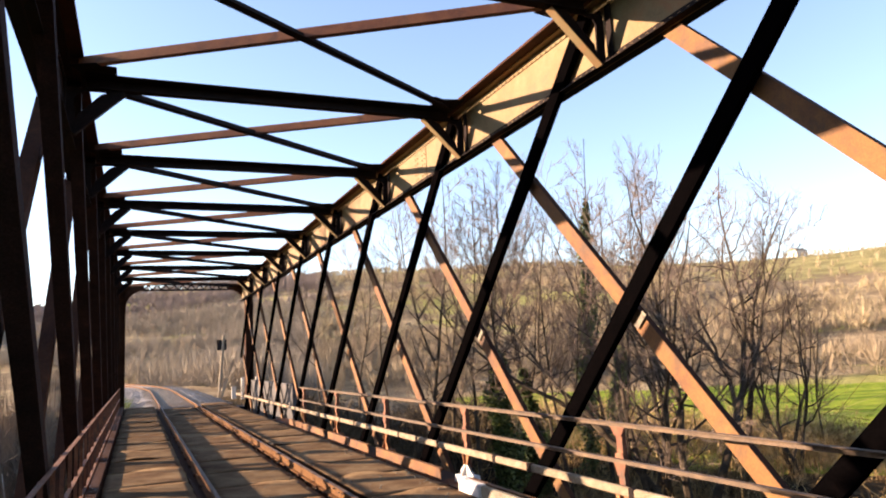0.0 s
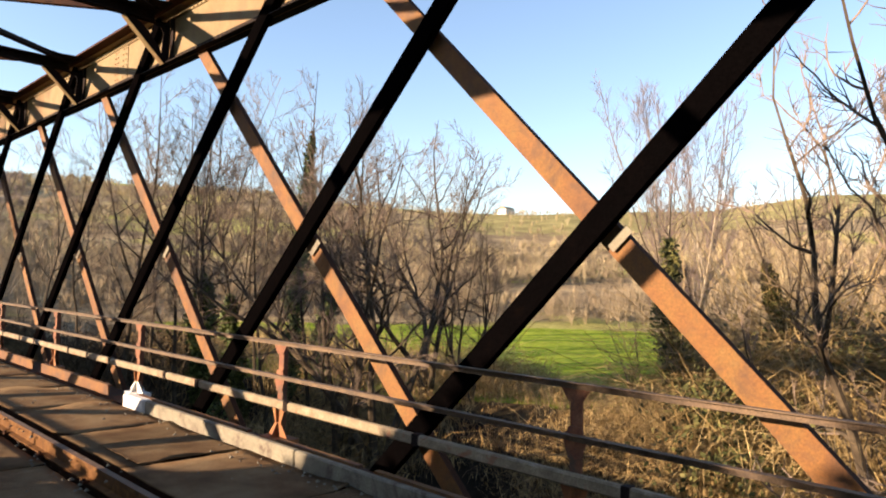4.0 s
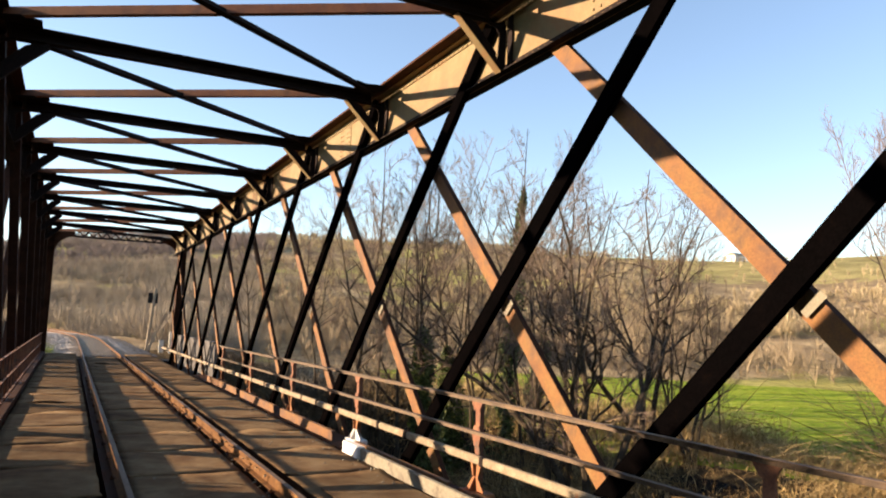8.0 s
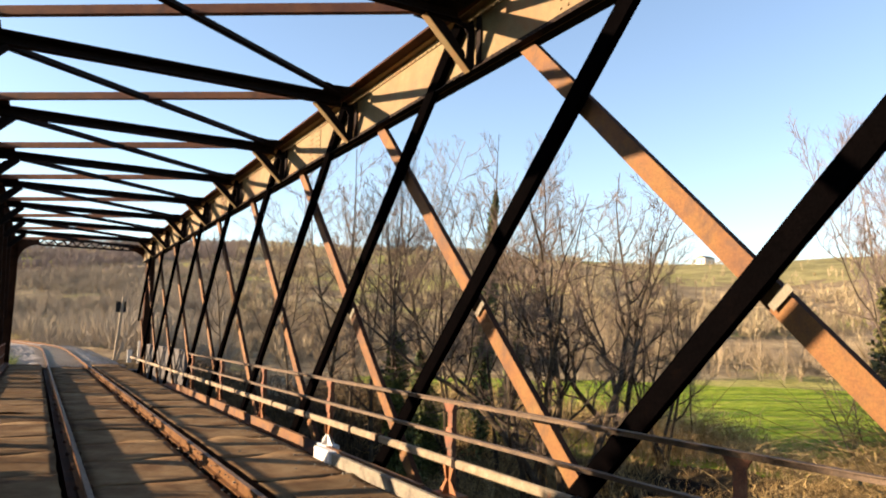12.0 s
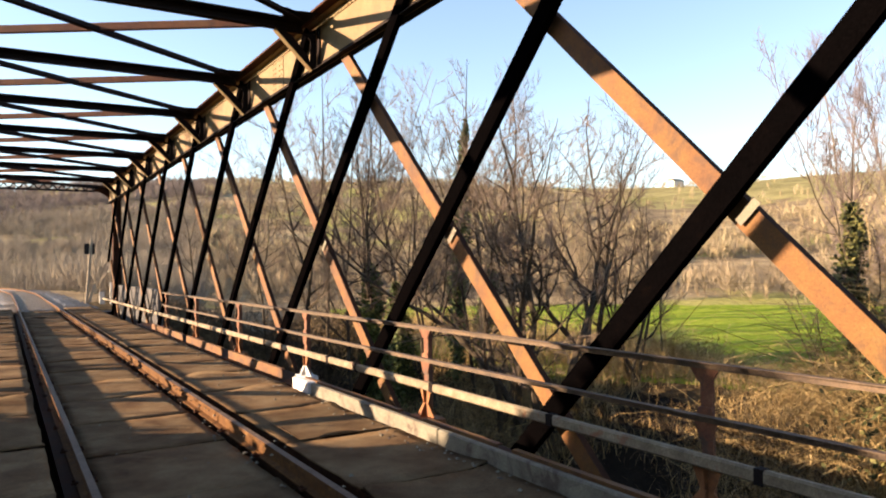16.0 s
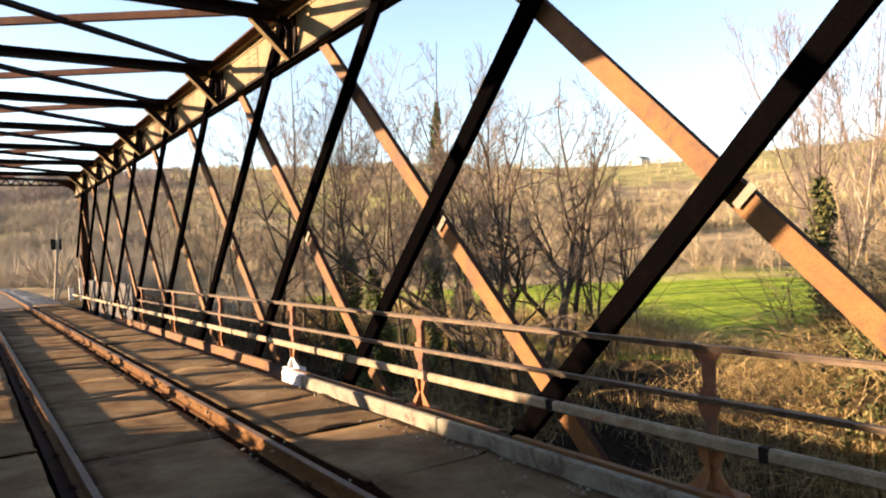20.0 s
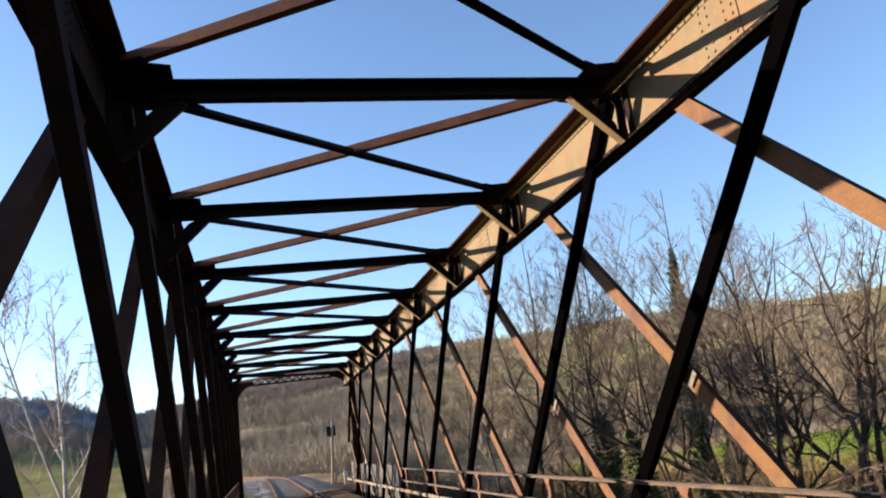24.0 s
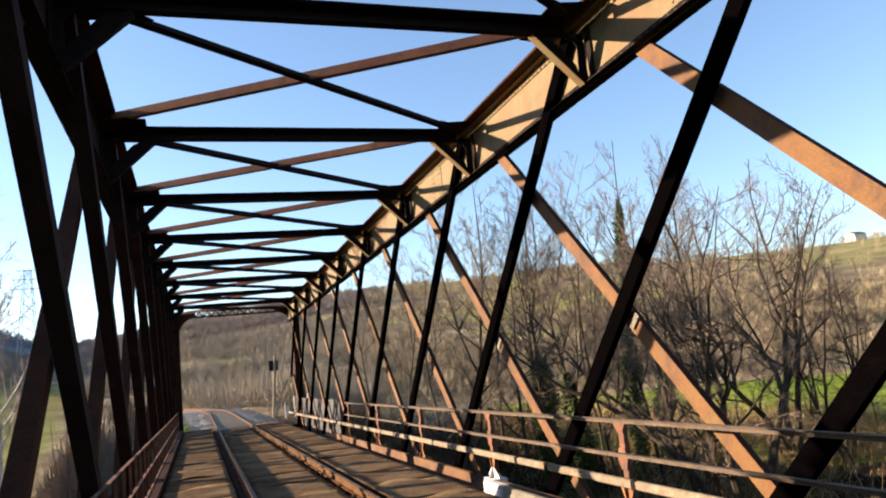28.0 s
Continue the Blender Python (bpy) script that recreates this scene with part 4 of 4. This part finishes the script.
pale_tree = make_tree(31, "tall tree with pale upright limbs and fine reddish twigs", bark=LIMB_BARK, twig=RED_TWIG, tall=13.2, stems=5, splay=0.21, start=0.25, reach=0.2, rise=0.9, crook=0.06, thick=0.7, droop=0.0, fork=1.0, level=2, dense=1.5, twig_r=0.0048)
stand(pale_tree, 62.0, 28, copy=False)
slim_tree = make_tree(41, "slender bare sapling with fine branches", tall=14.4, reach=0.32, start=0.25, crook=0.13, rise=0.5, thick=0.8, fork=0.8)
stand(slim_tree, 24.3, 31, copy=False)
slim_two = make_tree(42, "slender bare tree with upright branches", tall=15.2, reach=0.3, start=0.3, crook=0.12, rise=0.55, thick=0.85, fork=1.0, level=2)
stand(slim_two, 20.3, 31, copy=False)
slim_low = make_tree(43, "thin crooked bare sapling with a broad crown", tall=12.8, reach=0.36, start=0.3, crook=0.18, rise=0.4, thick=0.8, fork=1.0, level=2)
stand(slim_low, 29.9, 35, copy=False)
for az, r, turn, size, kind in ((12.6, 50, 40, 0.75, 0), (15.4, 46, 100, 0.75, 1), (17.6, 39, 10, 0.75, 2), (22.4, 36, 70, 0.95, 2), (25.6, 38, 160, 0.95, 1),
                                (28.2, 38, 200, 1.0, 1), (30.9, 28, 300, 0.95, 2), (34.0, 30, 33, 0.9, 0), (37.8, 33, 300, 0.9, 1), (44.9, 35, 220, 0.72, 2), (48.3, 33, 20, 0.5, 2)):
    stand((slim_tree, slim_two, slim_low)[kind], az, r, turn, size)
green_tree = make_tree(51, "bare tree wrapped in pale green ivy beside the meadow", ivy=6.6, ivy_size=0.46, leaf=PALE_IVY, tall=10, reach=0.34, start=0.3, lean=0.14, crook=0.2, fork=1.0, level=2)
stand(green_tree, 64.3, 22, copy=False)
stand(green_tree, 68.2, 24, 130, 0.85)
stand(green_tree, 73.0, 21, 220, 0.75)
limb_tree = make_tree(62, "low bare tree with long spreading dark limbs", tall=6.4, stems=4, splay=0.95, start=0.3, reach=0.3, rise=0.5, crook=0.14, thick=1.0, fork=0.6)
stand(limb_tree, 60.4, 26, copy=False, size=0.72)
for az, r, turn, size in ((66.4, 22, 70, 0.8), (69.4, 20, 200, 0.85), (73.2, 19, 310, 0.9), (76.5, 17, 20, 0.8)):
    stand(limb_tree, az, r, turn, size)
over_tree = make_tree(61, "bare tree with crooked dark limbs near the bridge", tall=9.5, stems=3, splay=0.5, start=0.25, reach=0.34, rise=0.5, crook=0.24, thick=1.2, fork=1.0, level=2)
stand(over_tree, 72.0, 22, 120, copy=False)
stand(over_tree, 79.0, 12, 160, 1.3)
stand(over_tree, 77.0, 14, 60, 1.15)
birch = make_tree(71, "slender pale birch with bare fine twigs", bark=PALE_BARK, twig=RED_TWIG, tall=14.0, reach=0.26, start=0.3, crook=0.06, rise=0.75, thick=1.15, droop=0.05, fork=1.0, level=2, dense=1.3, twig_r=0.007)
stand(birch, -12.6, 26, copy=False)
birch_low = make_tree(72, "young pale birch leaning with few branches", bark=PALE_BARK, twig=TWIG, tall=6.5, reach=0.3, start=0.25, crook=0.1, rise=0.8, thick=0.8, fork=0.8, lean=0.2, dense=0.8)
stand(birch_low, -15.8, 24, copy=False)
for az, r, turn, size in ((-9.6, 22, 190, 1.0), (-6.2, 27, 40, 1.0), (-13.9, 31, 250, 0.9), (-11.0, 20, 130, 0.8), (-17.5, 22, 300, 1.1), (-8.0, 24, 20, 0.95)):
    stand(birch_low, az, r, turn, size)


def scatter_scrub(name, label, seed, count, area, tall, width, mat, spikes=40):
    """Small bare trees and bushes: a thin stem and a rounded head of fine twigs. area: az from, to, r from, to."""
    rng = random.Random(seed)
    s = Soup()
    a0, a1, r0, r1 = area
    for _ in range(count):
        az = rng.uniform(a0, a1)
        r = math.sqrt(rng.uniform(r0 * r0, r1 * r1)) if rng.random() < 0.5 else rng.uniform(r0, r1)
        x, y = polar(az, r)
        if noise.noise(Vector((x, y, 5)) * 0.025) < rng.uniform(-0.3, 0.05):
            continue
        if az > 40 and r > 230 and rng.random() < 0.8:
            continue
        c = rail_line(0, max(y, 0)).x
        if -13.0 < x - c < 3.8 and y < 140:
            continue
        z = ground_z(x, y) - 0.2
        h = tall * rng.uniform(0.45, 1.2) * (1 + 0.5 * noise.noise(Vector((x, y, 2)) * 0.05))
        b = h * rng.uniform(0.28, 0.45)
        foot = Vector((x, y, z))
        head = foot + Vector((rng.gauss(0, 0.08) * h, rng.gauss(0, 0.08) * h, h * 0.45))
        s.spike(foot, head + Vector((0, 0, h * 0.35)), width * 0.9, Vector((math.cos(math.radians(az)), -math.sin(math.radians(az)), 0)))
        for i in range(spikes):
            a, e = rng.uniform(0, 2 * math.pi), rng.uniform(-0.35, 1.0)
            k = math.sqrt(max(0.0, 1 - e * e)) * rng.uniform(0.45, 1.05)
            tip = head + Vector((math.cos(a) * k * b, math.sin(a) * k * b, e * h * 0.55))
            base = foot.lerp(head, rng.uniform(0.3, 1.0)).lerp(tip, rng.uniform(0.0, 0.55))
            side = Vector((rng.uniform(-1, 1), rng.uniform(-1, 1), rng.uniform(-0.5, 0.5))).normalized()
            s.spike(base, tip, width * rng.uniform(0.5, 1.3), side)
    ob = new(name, s.mesh(name, mat))
    tagged(ob, label, "scrub", kind="stuff")


scatter_scrub("far_woods", "bare brown woods on the hillsides", 1, 9500, (13, 82, 135, 435), 3.8, 0.09, WOODS, 40)
scatter_scrub("far_woods", "grey bare woods high on the hillside", 6, 5200, (-8, 14, 235, 430), 4.2, 0.085, GREY_WOODS, 40)
scatter_scrub("far_woods", "far woods with shade and haze in their colour", 5, 4200, (-30, -5, 205, 415), 3.4, 0.06, SHADE_WOODS, 40)
scatter_scrub("hedge", "bare brown thicket beyond the meadow", 2, 6500, (12, 82, 80, 185), 3.4, 0.04, HEDGE, 54)
scatter_scrub("scrub", "tan bare scrub beside the line ahead", 3, 5200, (-9, 13, 56, 235), 3.8, 0.026, SCRUB, 70)
scatter_scrub("scrub", "bare scrub on the shaded bank", 4, 3600, (-30, -5, 175, 260), 3.4, 0.034, HEDGE, 36)


def scatter_stems(name, label, seed, count, x0, x1, y0, y1, tall, width, mat):
    """Arching dry stems and brambles."""
    rng = random.Random(seed)
    s = Soup()
    for _ in range(count):
        x, y = rng.uniform(x0, x1), rng.uniform(y0, y1)
        dens = noise.noise(Vector((x, y, 9)) * 0.16)
        if dens < rng.uniform(-0.5, 0.1):
            continue
        if mat is UNDERGROWTH and (y - EYE.y) > (x - EYE.x) * 0.53:
            continue
        z = ground_z(x, y) - 0.1
        a = rng.uniform(0, 2 * math.pi)
        h = tall * rng.uniform(0.3, 1.1) * (1 + 0.6 * dens) * (0.45 if mat is GRASS else 0.2 + 0.8 * smooth(9.0, 13.5, abs(x)))
        reach = h * rng.uniform(0.1, 1.05)
        bend = Vector((rng.uniform(-1, 1), rng.uniform(-1, 1), rng.uniform(-0.6, 0.6))) * h * 0.55
        out = Vector((math.cos(a), math.sin(a), 0))
        side = Vector((-out.y, out.x, rng.uniform(-0.8, 0.8))) * width * rng.uniform(0.6, 1.5)
        rise = rng.uniform(0.2, 1.15)
        n = len(s.v)
        for i in range(5):
            u = i / 4
            c = Vector((x, y, z)) + out * reach * u ** 1.3 + Vector((0, 0, h * (1.2 * u - rise * u ** 2.5))) + bend * math.sin(u * 5.0) * u
            w = 1 - 0.75 * u
            s.v += [c - side * w, c + side * w]
        for i in range(4):
            s.f.append((n + 2 * i, n + 2 * i + 1, n + 2 * i + 3, n + 2 * i + 2))
    tagged(new(name, s.mesh(name, mat)), label, "brush", kind="stuff")


scatter_stems("brambles", "golden dry brambles and reeds on the river bank", 7, 34000, 5.0, 17, -7, 9, 2.6, 0.009, REED)
scatter_stems("brambles", "tangled dry brambles before the meadow", 10, 22000, 14, 25, 3, 24, 1.5, 0.009, REED)
scatter_stems("brambles", "dry brown brambles below the trees", 8, 14000, 12.5, 26, 20, 46, 2.2, 0.014, REED)
scatter_stems("brambles", "tangled brush on the river bank, coloured dark for its shade", 16, 16000, 8, 17.5, 8, 30, 1.8, 0.014, SHADE_BRUSH)
scatter_stems("brambles", "pale dry stems over the dark brush on the river bank", 18, 6000, 9, 17.5, 8, 30, 2.4, 0.01, REED)
scatter_stems("brambles", "tall tangled undergrowth at the end of the meadow", 17, 16000, 12.5, 24, 1.0, 10.5, 5.0, 0.014, UNDERGROWTH)
scatter_stems("brambles", "tangled brush beside the bridge end with shade in its colour", 13, 9000, 3.6, 16, 30, 52, 3.6, 0.02, SHADE_BRUSH)
scatter_stems("grass", "rough green grass beside the track", 15, 9000, -5.5, -2.0, 36.5, 50, 0.9, 0.012, GRASS)
clumps = Soup()
rng = random.Random(33)
for _ in range(46):
    r, az = rng.uniform(18, 27), rng.uniform(63.5, 80)
    x, y = polar(az, r)
    z, wide = ground_z(x, y), rng.uniform(0.7, 1.6)
    mid = Vector((x, y, z + rng.uniform(0.6, 3.4)))
    for _ in range(int(560 * wide)):
        v = Vector((rng.gauss(0, 1), rng.gauss(0, 1), rng.gauss(0, 0.8))) * wide * 0.5
        if noise.noise((mid + v) * 0.9) < -0.08:
            continue
        u = Vector((rng.uniform(-1, 1), rng.uniform(-1, 1), rng.uniform(-1, 1))).normalized()
        k = rng.uniform(0.05, 0.11)
        clumps.leaf(mid + v, u * k, u.orthogonal().normalized() * k)
tagged(new("undergrowth", clumps.mesh("undergrowth", PALE_IVY)), "ivy and evergreen leaves among the brambles", "undergrowth", kind="stuff")
scatter_stems("brambles", "rough grass and brambles on the other bank", 9, 16000, -24, -5, 6, 46, 1.1, 0.012, BANK)


def make_shade_thicket(seed, tall, wide, count):
    """A dense bare bush: many thin upright stems."""
    rng = random.Random(seed)
    wood, s = Soup(), Soup()
    for _ in range(26):
        a, e = rng.uniform(0, 2 * math.pi), rng.random() ** 0.5
        foot = Vector((math.cos(a), math.sin(a), 0)) * wide * e * 0.6
        tip = Vector((math.cos(a) * wide * e, math.sin(a) * wide * e, tall * rng.uniform(0.7, 1.0)))
        mid = foot.lerp(tip, 0.5) + Vector((rng.gauss(0, 0.15), rng.gauss(0, 0.15), 0))
        wood.tube(foot, mid, 0.05, 0.03, 5)
        wood.tube(mid, tip, 0.03, 0.008, 4)
    for _ in range(count):
        a, e, h = rng.uniform(0, 2 * math.pi), rng.random() ** 0.5, rng.uniform(0.02, 0.8)
        base = Vector((math.cos(a) * wide * e, math.sin(a) * wide * e, tall * h * (1.05 - 0.3 * e)))
        way = Vector((rng.uniform(-0.7, 0.7), rng.uniform(-0.7, 0.7), rng.uniform(0.2, 1.2))).normalized()
        s.spike(base, base + way * rng.uniform(0.5, 1.3), rng.uniform(0.015, 0.045), way.orthogonal().normalized())
    root = thing("thicket", (0, 0, 0), "dense brown thicket added to shade the far deck", "bush", "thickets at the bridge end")
    for nm, soup, mat in (("stems", wood, BARK), ("brushwood", s, SCRUB)):
        ob = new(nm, soup.mesh(nm, mat))
        ob.parent = root
    return root


# Added behind the truss to keep low sun off the far deck.
thicket = make_shade_thicket(95, 8.0, 2.4, 15000)
for i, (x, y, high, size) in enumerate(((-4.7, 25.6, 2.3, 0.6), (-4.8, 28.0, 2.5, 0.62), (-4.7, 30.7, 2.5, 0.6), (-4.6, 33.2, 2.5, 0.58), (-4.7, 35.8, 2.4, 0.6))):
    z = ground_z(x, y) - 0.15
    o = thicket if i == 0 else copy_thing(thicket, pose(x, y, z, 0, 0, 70 * i))
    if i == 0:
        o.matrix_basis = pose(x, y, z)
    o.scale = (size, size, (high - z) / 8.0)


def make_shade_shrub(seed, tall, wide, leaves):
    rng = random.Random(seed)
    wood, s = Soup(), Soup()
    for _ in range(16):
        a, e = rng.uniform(0, 2 * math.pi), rng.uniform(0.2, 1.0)
        tip = Vector((math.cos(a) * wide * e, math.sin(a) * wide * e, tall * rng.uniform(0.5, 0.95)))
        mid = tip * 0.5 + Vector((0, 0, tall * 0.12))
        wood.tube(Vector((0, 0, 0)), mid, 0.06, 0.04, 5)
        wood.tube(mid, tip, 0.04, 0.012, 4)
    for _ in range(leaves):
        a, h = rng.uniform(0, 2 * math.pi), rng.random()
        w = wide * math.sqrt(max(0.05, 1 - (2 * h - 0.85) ** 2 / 1.4)) * rng.random() ** 0.4
        c = Vector((math.cos(a) * w, math.sin(a) * w, tall * h * rng.uniform(0.92, 1.05)))
        u = Vector((rng.uniform(-1, 1), rng.uniform(-1, 1), rng.uniform(-1, 1))).normalized()
        k = rng.uniform(0.12, 0.24)
        s.leaf(c, u * k, u.orthogonal().normalized() * k)
    root = thing("shrub", (0, 0, 0), "unseen shrub added on the bank to shade the deck", "shrub", "shrubs on the bank")
    for nm, soup, mat in (("stems", wood, BARK), ("foliage", s, IVY)):
        ob = new(nm, soup.mesh(nm, mat))
        ob.parent = root
    return root


# A row out of view, added to throw shade over the near deck.
shrub = make_shade_shrub(91, 8.2, 2.6, 11000)
first = True
for x, y, size, turn in ((-10.2, 9.7, 1.19, 0), (-10.6, 6.6, 1.15, 80), (-10.3, 3.6, 1.1, 160), (-10.6, 0.6, 1.1, 240), (-10.2, -2.4, 1.1, 310),
                         (-10.8, 12.8, 1.02, 20), (-11.0, 16.4, 0.85, 120), (-11.2, 19.4, 0.78, 200), (-11.4, 22.4, 0.76, 40)):
    m = pose(x, y, ground_z(x, y) - 0.2, 0, 0, turn)
    o = shrub if first else copy_thing(shrub, m)
    if first:
        o.matrix_basis = m
    o.scale = (size, size, size)
    first = False


# ---- beyond the bridge: track bed, sleepers, sign, posts ----
def build_bed():
    bm = bmesh.new()
    rows = []
    rng = random.Random(8)
    for i in range(70):
        y = Y1 + 0.05 + i * 1.5
        row = []
        for x, z in ((-3.0, -0.42), (-2.5, -0.25), (-1.9, -0.16), (-1.2, -0.12), (0, -0.13), (1.2, -0.12), (1.8, -0.16), (2.9, -0.42)):
            p = rail_line(x, y)
            row.append(bm.verts.new((p.x, p.y, z + rng.uniform(-0.03, 0.03) - (0.02 if abs(x) < 1 else 0))))
        rows.append(row)
    for a, b in zip(rows, rows[1:]):
        for i in range(len(a) - 1):
            bm.faces.new((a[i], a[i + 1], b[i + 1], b[i]))
    root = part("track_bed", bm, BALLAST)
    tagged(root, "pale gravel track bed curving away", "track bed", kind="structure")


build_bed()
sleeper = None
for i in range(60):
    y = Y1 + 0.6 + i * 0.62
    p, q = rail_line(0, y), rail_line(0, y + 0.1)
    turn = math.degrees(math.atan2(q.y - p.y, q.x - p.x)) - 90
    if sleeper is None:
        sleeper = thing("sleeper", p, "weathered wooden sleeper in the gravel", "sleeper", "sleepers")
        part("beam", box(bmesh.new(), (p.x - 1.25, p.y - 0.12, -0.25), (p.x + 1.25, p.y + 0.12, -0.1), 0.01), WOOD, sleeper)
    else:
        copy_thing(sleeper, pose(p.x, p.y, 0, 0, 0, turn))

stones = Soup()
rng = random.Random(14)
for _ in range(8000):
    y = Y1 + 0.3 + 40 * rng.random() ** 1.7
    x = rng.uniform(-3.6, 2.4)
    p = rail_line(x, y)
    k = rng.uniform(0.02, 0.05)
    c = Vector((p.x, p.y, -0.15 + rng.uniform(0, 0.03)))
    n = len(stones.v)
    stones.v += [c + Vector((-k, -k, 0)), c + Vector((k, -k * 0.7, 0)), c + Vector((k * 0.8, k, 0)), c + Vector((-k * 0.6, k, 0)), c + Vector((rng.uniform(-k, k) * 0.4, rng.uniform(-k, k) * 0.4, k * 1.1))]
    stones.f += [(n, n + 1, n + 4), (n + 1, n + 2, n + 4), (n + 2, n + 3, n + 4), (n + 3, n, n + 4)]
tagged(new("ballast_stones", stones.mesh("ballast_stones", BALLAST)), "loose pale ballast stones", "gravel", kind="stuff")

sign = thing("track_sign", (2.75, 45, -0.3), "dark square board on a leaning pale pole, seen from behind", "sign")
part("pole", pipe(bmesh.new(), [(2.66, 45, -0.4), (2.95, 45, 3.36)], [0.085, 0.075], 8), WOOD, sign, "pale weathered pole")
part("board", box(bmesh.new(), (2.58, 45.07, 2.5), (3.12, 45.1, 3.1), 0.01), CONCRETE, sign, "dark back of the board")
part("stay", bar(bmesh.new(), (2.75, 44.8, -0.3), (3.08, 44.8, 0.85), (1, 0, 0), 0.14, 0.05), WOOD, sign, "pale leaning stay")
for x, y, h, w in ((3.55, 41.5, 0.95, 0.16), (3.85, 41.2, 1.05, 0.2), (4.2, 40.6, 1.0, 0.2), (3.2, 42.5, 0.45, 0.25)):
    f = thing("fence_post", (x, y, -0.4), "short pale weathered post beside the bridge end", "post", "posts at the bridge end")
    part("post", box(bmesh.new(), (x - w / 2, y - 0.06, -0.5), (x + w / 2, y + 0.06, h), 0.015), PALE_BARK, f)

wall = box(bmesh.new(), (3.02, 25.2, -1.5), (3.2, 34.6, 0.93), 0.02)
tagged(part("parapet_panel", wall, SHEET), "grey sheet parapet panel behind the truss end", "parapet", kind="structure")
for y in (Y1 + 0.25, Y0 - 0.5):
    s = 1 if y > 0 else -1
    tagged(part("abutment", box(bmesh.new(), (-3.6, y, -6), (3.8, y + s * 1.2, -0.3)), CONCRETE), "concrete abutment under the bridge end", "abutment", kind="structure")

# ---- loose stones and litter on the deck ----
grit = Soup()
rng = random.Random(21)
for _ in range(520):
    lane = rng.random()
    x = 0.62 + rng.gauss(0, 0.07) if lane < 0.45 else 2.0 - abs(rng.gauss(0, 0.12)) if lane < 0.8 else rng.uniform(-0.6, 1.9)
    y = rng.uniform(1, 22)
    z = -0.128 if x < 0.66 else -0.022
    k = rng.uniform(0.006, 0.022)
    c = Vector((x, y, z))
    n = len(grit.v)
    grit.v += [c + Vector((-k, -k, 0)), c + Vector((k, -k * 0.7, 0)), c + Vector((k * 0.8, k, 0)), c + Vector((-k * 0.6, k, 0)), c + Vector((0, 0, k))]
    grit.f += [(n, n + 1, n + 4), (n + 1, n + 2, n + 4), (n + 2, n + 3, n + 4), (n + 3, n, n + 4)]
tagged(new("deck_grit", grit.mesh("deck_grit", KERB)), "grit and small stones along the rail and kerb", "gravel", kind="stuff")

# ---- lattice mast and house on the skyline ----
x, y = polar(-10.9, 250)
z0 = ground_z(x, y)
top = EYE.z + 250 * math.tan(math.radians(9.6))
mast = thing("power_pylon", (x, y, z0), "grey steel lattice pylon on the hillside", "pylon")
STEEL = surface("galvanised_steel", [(0.3, (0.3, 0.31, 0.32)), (0.7, (0.45, 0.46, 0.47))], 2, 20, metal=0.3)
H = top - z0
for sx in (-1, 1):
    for sy in (-1, 1):
        part("leg", bar(bmesh.new(), (x + sx * 3, y + sy * 3, z0 - 1), (x + sx * 0.8, y + sy * 0.8, top), (1, 0, 0), 0.17, 0.17), STEEL, mast)
for i in range(9):
    u, v = i / 9, (i + 1) / 9
    wu, wv = 3 - 2.2 * u, 3 - 2.2 * v
    for sy in (-1, 1):
        for e in (-1, 1):
            part("brace", bar(bmesh.new(), (x + e * wu, y + sy * wu, z0 + H * u), (x - e * wv, y + sy * wv, z0 + H * v), (0, 0, 1), 0.09, 0.09), STEEL, mast)
for u, w in ((0.8, 5), (0.9, 4), (0.99, 3)):
    part("cross_arm", bar(bmesh.new(), (x - w, y, z0 + H * u), (x + w, y, z0 + H * u), (0, 0, 1), 0.22, 0.2), STEEL, mast)

x, y = polar(49.3, 424)
z = ground_z(x, y)
house = thing("house", (x, y, z - 1), "small pale farmhouse on the skyline", "house")
part("wall", box(bmesh.new(), (x - 4, y - 3, z - 1), (x + 4, y + 3, z + 3)), WHITE, house)
part("roof", slab(bmesh.new(), [(x, y - 3.4, z + 3), (x, y + 3.4, z + 3), (x, y, z + 4.6)], (1, 0, 0), 4.2), WOOD, house)
